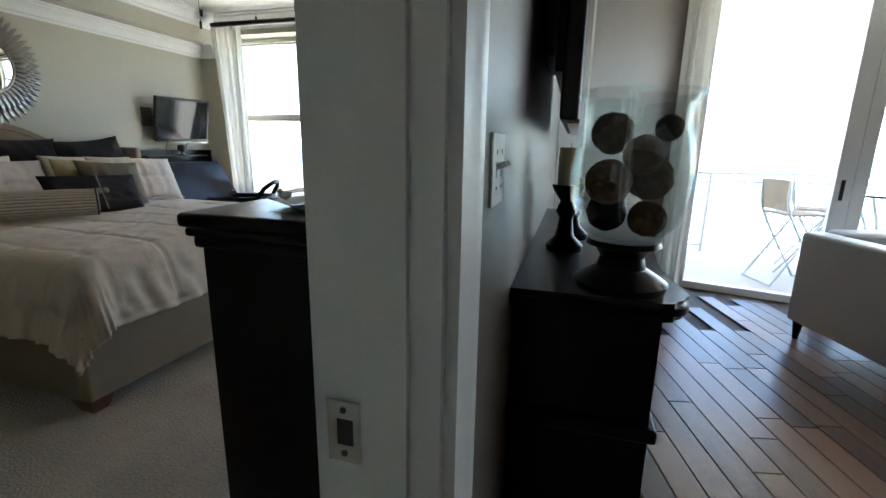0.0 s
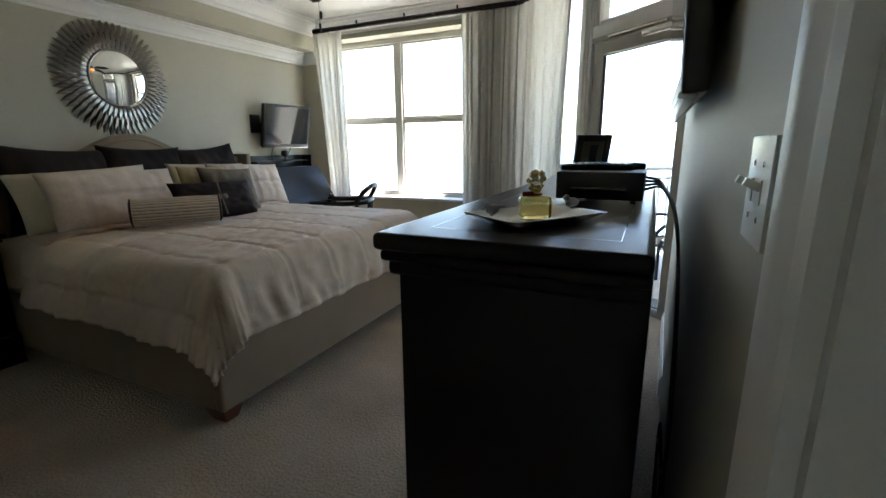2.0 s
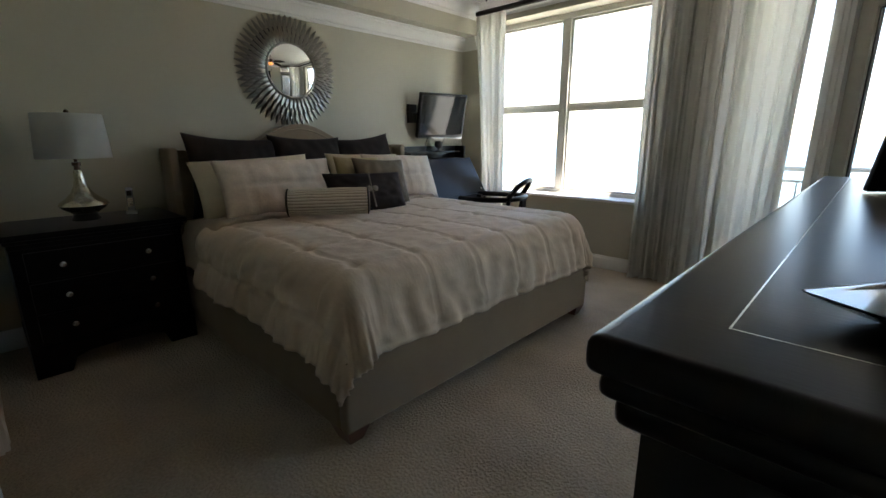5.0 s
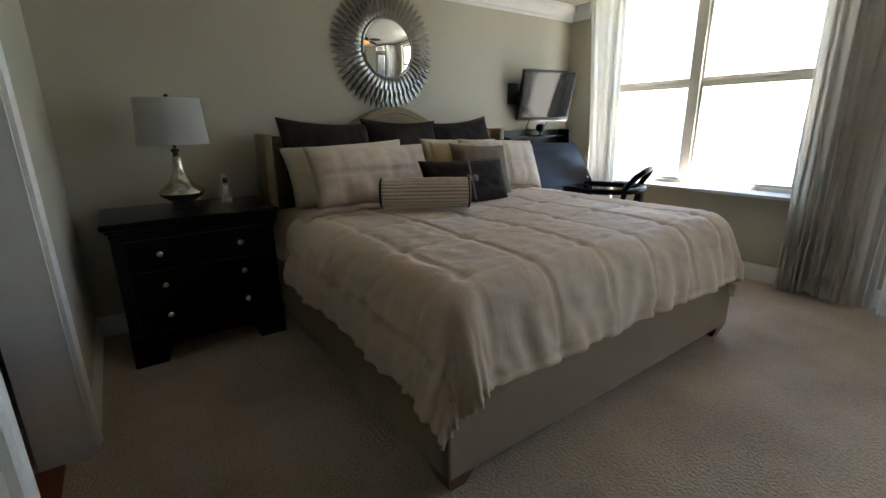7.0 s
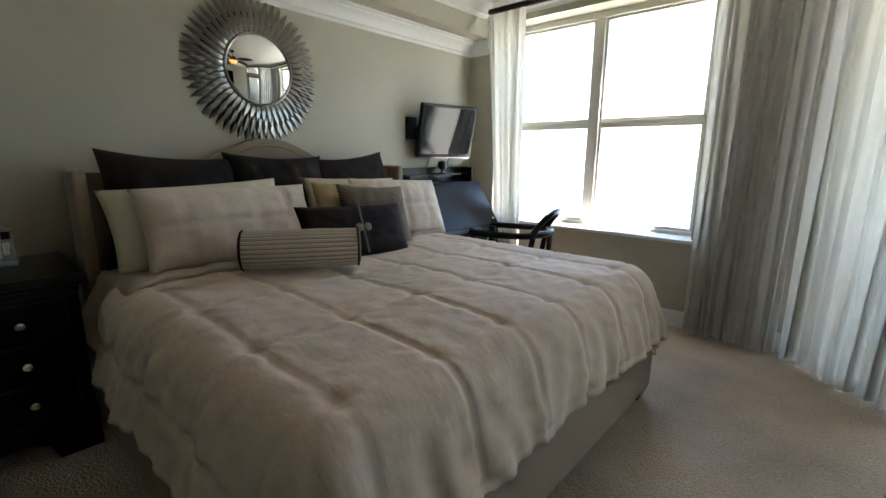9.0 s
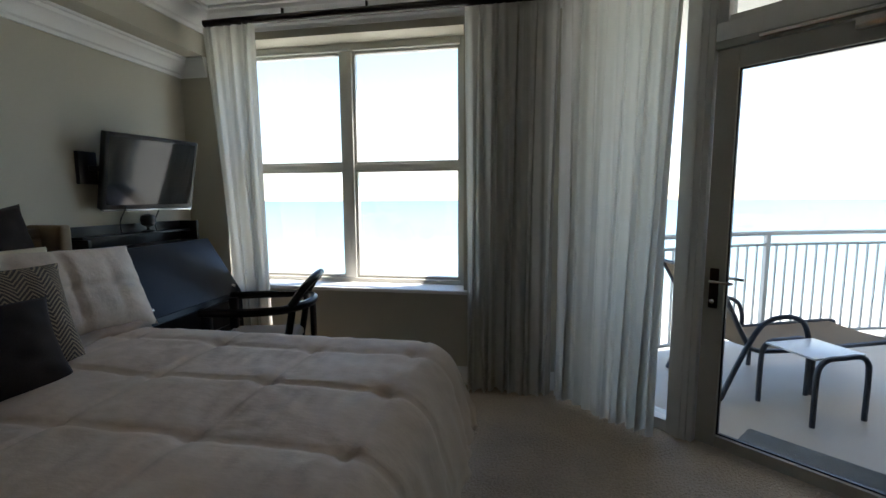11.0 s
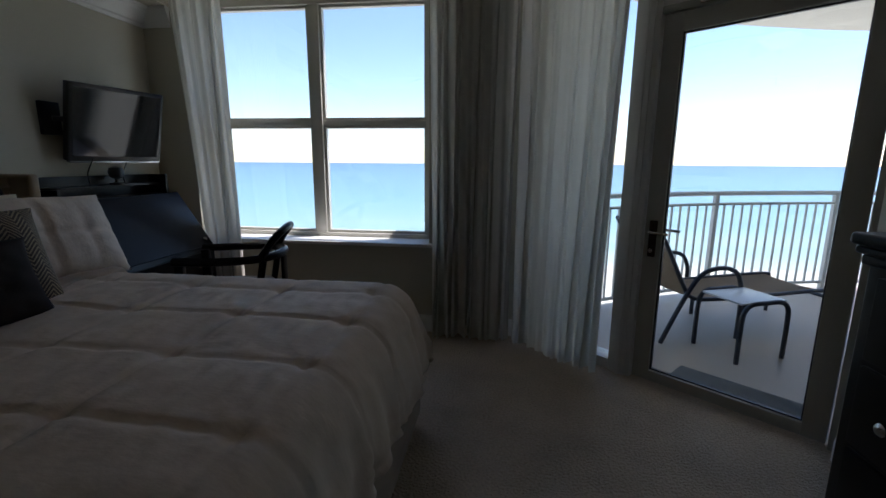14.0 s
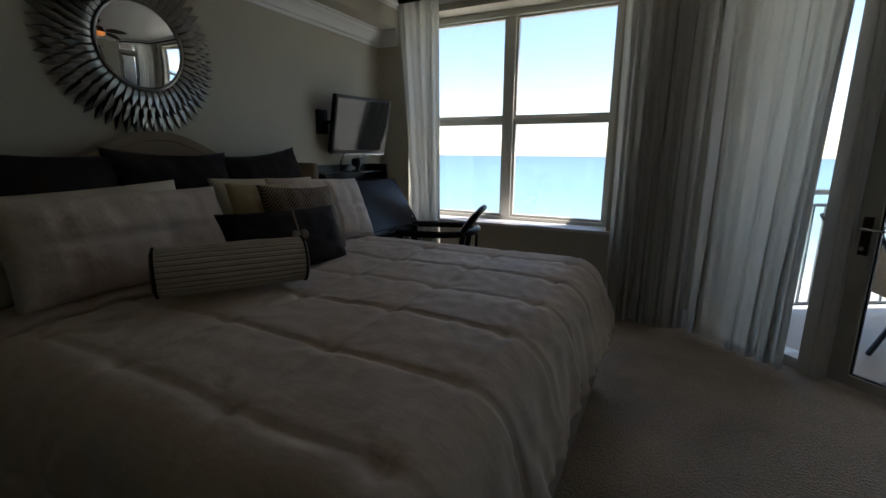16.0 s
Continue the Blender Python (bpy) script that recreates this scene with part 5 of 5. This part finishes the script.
# console with hurricane vase
con = empty("console_cabinet", pose(-0.0995, -0.04, 0) @ Matrix.Diagonal((0.70, 1, 1, 1)))
tagged(con, "dark carved wooden console cabinet with curved moulded top", "console")
bm = bmesh.new()
add_box(bm, (LX + 0.015, 1.93, 0.06), (0.36, 3.36, 0.95), 0.01)
add_box(bm, (LX + 0.015, 1.90, 0.60), (0.385, 3.39, 0.64), 0.015, 3)
add_box(bm, (LX + 0.015, 1.90, 0.0), (0.385, 3.39, 0.09), 0.015, 3)
finish(bm, "body", ESPRESSO, smooth=True, parent=con)
bm = bmesh.new()
out = [(LX + 0.012, 1.84), (0.30, 1.84)] + curve_pts([(0.30, 1.84, 0), (0.40, 1.87, 0), (0.43, 1.95, 0), (0.40, 2.15, 0), (0.42, 2.4, 0), (0.46, 2.62, 0), (0.42, 2.84, 0), (0.40, 3.1, 0), (0.43, 3.3, 0), (0.40, 3.38, 0), (0.30, 3.42, 0)], 5)
prism(bm, [(q[0], q[1]) for q in out[:2]] + [(q.x, q.y) for q in out[3:]] + [(LX + 0.012, 3.42)], 0.955, 1.0)
bmesh.ops.bevel(bm, geom=[ed for ed in bm.edges if abs(ed.verts[0].co.z - ed.verts[1].co.z) < 1e-4], offset=0.014, segments=3, affect="EDGES")
finish(bm, "top", ESPRESSO, smooth=True, parent=con)
for y in (2.29, 2.65, 3.0):
    dd = box("door", (0.36, y - 0.33 if y < 2.4 else y - 0.16, 0.13), (0.372, y + 0.18, 0.58), ESPRESSO, 0.006, parent=con)
    knob(dd, pose(0.372, y + 0.12, 0.38, 0, 90, 0))
vz = empty("vase", pose(0.045, 1.92, 1.0) @ Matrix.Diagonal((0.94, 0.94, 0.87, 1)))
tagged(vz, "clear glass hurricane vase on a turned dark wooden foot", "vase")
lathe("foot", [(0.115, 0), (0.12, 0.02), (0.10, 0.035), (0.062, 0.06), (0.055, 0.09), (0.07, 0.115), (0.095, 0.125), (0.09, 0.14)], ESPRESSO, 36, parent=vz)
bm = bmesh.new()
n = 48
outer = [(0.05, 0.142), (0.085, 0.148), (0.12, 0.185), (0.145, 0.25), (0.15, 0.32), (0.138, 0.40), (0.125, 0.45), (0.128, 0.50), (0.15, 0.535)]
prof = outer + [(r - 0.005, z + 0.001) for r, z in reversed(outer)]
prof = prof[:-1] + [(0.045, 0.15)]
add_lathe(bm, prof, n)
finish(bm, "glass", VASE, smooth=2, parent=vz)
rnd = random.Random(6)
for k, (x, y, z, r, dk) in enumerate(((-0.055, 0.0, 0.215, 0.055, 1), (0.05, -0.035, 0.205, 0.05, 0), (-0.06, -0.04, 0.30, 0.062, 0), (0.055, 0.03, 0.31, 0.062, 0), (0.02, -0.06, 0.375, 0.052, 0), (-0.055, 0.02, 0.43, 0.058, 1), (0.085, 0.0, 0.445, 0.036, 1))):
    bm = bmesh.new()
    bmesh.ops.create_icosphere(bm, subdivisions=4, radius=r * 0.86)
    for v in bm.verts:
        v.co *= 1 + 0.07 * noise.noise(v.co * 55 + Vector((k, 0, 0)))
    ob = finish(bm, "rattan_ball", DARKBALL if dk else RATBALL, smooth=2, m=pose(0.045 + x * 0.86, 1.92 + y * 0.84, 1.0 + z * 0.87, rnd.uniform(0, 90), rnd.uniform(0, 90)))
    tagged(ob, "woven brown decorative ball inside the glass vase", "decorative ball", group="balls in the vase")
for y, h, c in ((2.30, 0.22, 0.12), (2.52, 0.16, 0.07)):
    ch = empty("candle_holder", pose(-0.10 + 0.1 * (y - 2.30), y, 1.0))
    tagged(ch, "ivory pillar candle on a dark turned wooden holder", "candle", group="pillar candles")
    lathe("stand", [(0.06, 0), (0.062, 0.02), (0.03, 0.05), (0.022, h * 0.5), (0.035, h * 0.6), (0.022, h * 0.75), (0.05, h - 0.012), (0.052, h)], ESPRESSO, 24, parent=ch)
    lathe("candle", [(0.036, h), (0.036, h + c - 0.003), (0.033, h + c), (0.004, h + c - 0.004)], WAX, 24, parent=ch)
    tube("wick", [(0, 0, h + c - 0.005), (0.002, 0, h + c + 0.014)], 0.0015, BLACKP, parent=ch, n=5)
wall_tv("television", Matrix.Translation((-0.085, 2.62, 1.80)) @ Matrix.Rotation(radians(90), 4, "Z") @ Matrix.Rotation(radians(90), 4, "X"), 1.2, 0.78, "large black television mounted above the living room console")
box_m = box("television_mount", (LX, 2.45, 1.65), (-0.172, 2.9, 1.98), BLACKP, 0.004)
tagged(box_m, "black steel mount behind the living room television", "bracket")

# white armchair
sf = empty("armchair", pose(1.742, 3.535, 0, 0, 0, 16))
tagged(sf, "white leather armchair with dark tapered feet", "armchair")
box("arm", (0.0, 0.0, 0.15), (0.16, 0.92, 0.80), SOFA, 0.03, parent=sf, seg=4)
box("arm", (0.80, 0.0, 0.15), (0.96, 0.92, 0.80), SOFA, 0.03, parent=sf, seg=4)
box("seat", (0.165, 0.0, 0.15), (0.795, 0.72, 0.45), SOFA, 0.04, parent=sf, seg=4)
box("backrest", (0.165, 0.725, 0.15), (0.795, 0.92, 0.82), SOFA, 0.04, parent=sf, seg=4)
for x in (0.03, 0.86):
    for y in (0.03, 0.84):
        lathe("foot", [(0.016, 0), (0.034, 0.15)], ESPRESSO, 16, parent=sf).matrix_local = pose(x + 0.03, y + 0.03, 0.001)
pillow("fur_cushion", 0.5, 0.42, 0.2, FUR, pose(2.16, 4.13, 0.72, 62, 0, 30), "taupe fur cushion on the white armchair", seed=31)


# bar stools and table on the living room side of the balcony
def stool(m):
    e = empty("bar_stool", m)
    tagged(e, "tan sling bar stool with grey tubular frame", "bar stool", group="bar stools")
    for s in (-1, 1):
        tube("leg", [(-0.28, s * 0.22, 0), (0.18, s * 0.2, 0.74)], 0.013, RAILM, parent=e)
        tube("leg", [(0.28, s * 0.22, 0), (-0.18, s * 0.2, 0.74), (-0.24, s * 0.2, 1.08)], 0.013, RAILM, parent=e)
    for x in (-0.28, 0.28):
        tube("stretcher", [(x, -0.22, 0.015), (x, 0.22, 0.015)], 0.012, RAILM, parent=e)
    box("seat", (-0.2, -0.2, 0.735), (0.2, 0.2, 0.755), SLING, 0.006, parent=e)
    bk = box("backrest", (-0.006, -0.2, 0), (0.006, 0.2, 0.32), SLING, 0.004, parent=e)
    bk.matrix_local = pose(-0.19, 0, 0.78, 0, -10, 0)
    return e


s1 = stool(pose(2.17, 6.25, -0.03, 0, 0, 15))
copy_thing(s1, pose(2.57, 6.75, -0.03, 0, 0, -20))
bt2 = empty("bar_table", pose(3.0, 6.2, -0.03))
tagged(bt2, "round glass-topped patio bar table with grey legs", "patio table")
lathe("top", [(0.48, 0.98), (0.5, 0.985), (0.5, 1.0), (0.48, 1.005)], CLEAR, 40, parent=bt2)
lathe("rim", [(0.48, 0.96), (0.505, 0.965), (0.505, 0.98), (0.48, 0.978)], TUBE, 40, parent=bt2)
for k in range(4):
    a = k * 1.571 + 0.6
    tube("leg", [(0.42 * math.cos(a), 0.42 * math.sin(a), 0), (0.2 * math.cos(a), 0.2 * math.sin(a), 0.5), (0.4 * math.cos(a), 0.4 * math.sin(a), 0.975)], 0.014, RAILM, parent=bt2)

# bathroom cabinet seen through the far doorway
cab = empty("bath_cabinet", pose(0, 0, 0))
tagged(cab, "warm brown wooden bathroom cabinet beyond the doorway", "cabinet")
box("body", (-4.4, -0.5, 0.08), (-3.62, 0.8, 0.9), CABW, 0.006, parent=cab)
box("counter", (-4.42, -0.52, 0.9), (-3.6, 0.82, 0.94), PORC, 0.006, parent=cab)
box("plinth", (-4.38, -0.48, 0.0), (-3.66, 0.76, 0.08), CABW, parent=cab)

# hardwood planks of the living room floor
fl = bpy.data.objects["floor_living"]
rnd = random.Random(2)
meshes = {}
for Lk in (0.6, 0.9, 1.2):
    bm = bmesh.new()
    add_box(bm, (0.0015, 0.0015, -0.004), (Lk - 0.0015, 0.1285, 0.012), 0.0025, 1)
    me = bpy.data.meshes.new("plank")
    bm.to_mesh(me)
    bm.free()
    me.materials.append(WOODF)
    meshes[Lk] = me
PL = math.radians(-77.7)
ca, sa = math.cos(PL), math.sin(PL)


def inside(x, y):
    return LX + 0.03 < x < 4.95 and -1.9 < y < 5.5 and y < 5.5 - 0.27 * (x - 1.1) and y < 4.05 + 1.3 * (x - LX)


for row in range(-50, 50):
    pos = -6.0 - rnd.uniform(0, 1.0)
    while pos < 9:
        Lk = rnd.choice((0.6, 0.9, 1.2))
        corners = [(pos + a) * 1.0 for a in (0, Lk)]
        pts = [(ca * u - sa * v, sa * u + ca * v) for u in corners for v in (row * 0.13, row * 0.13 + 0.13)]
        if all(inside(x, y) for x, y in pts) and pts[0][1] > -0.6 and pts[0][0] < 3.6:
            o = new("plank", meshes[Lk])
            o.parent = fl
            o.matrix_local = Matrix.Translation((pts[0][0], pts[0][1], 0)) @ Matrix.Rotation(PL, 4, "Z")
        pos += Lk
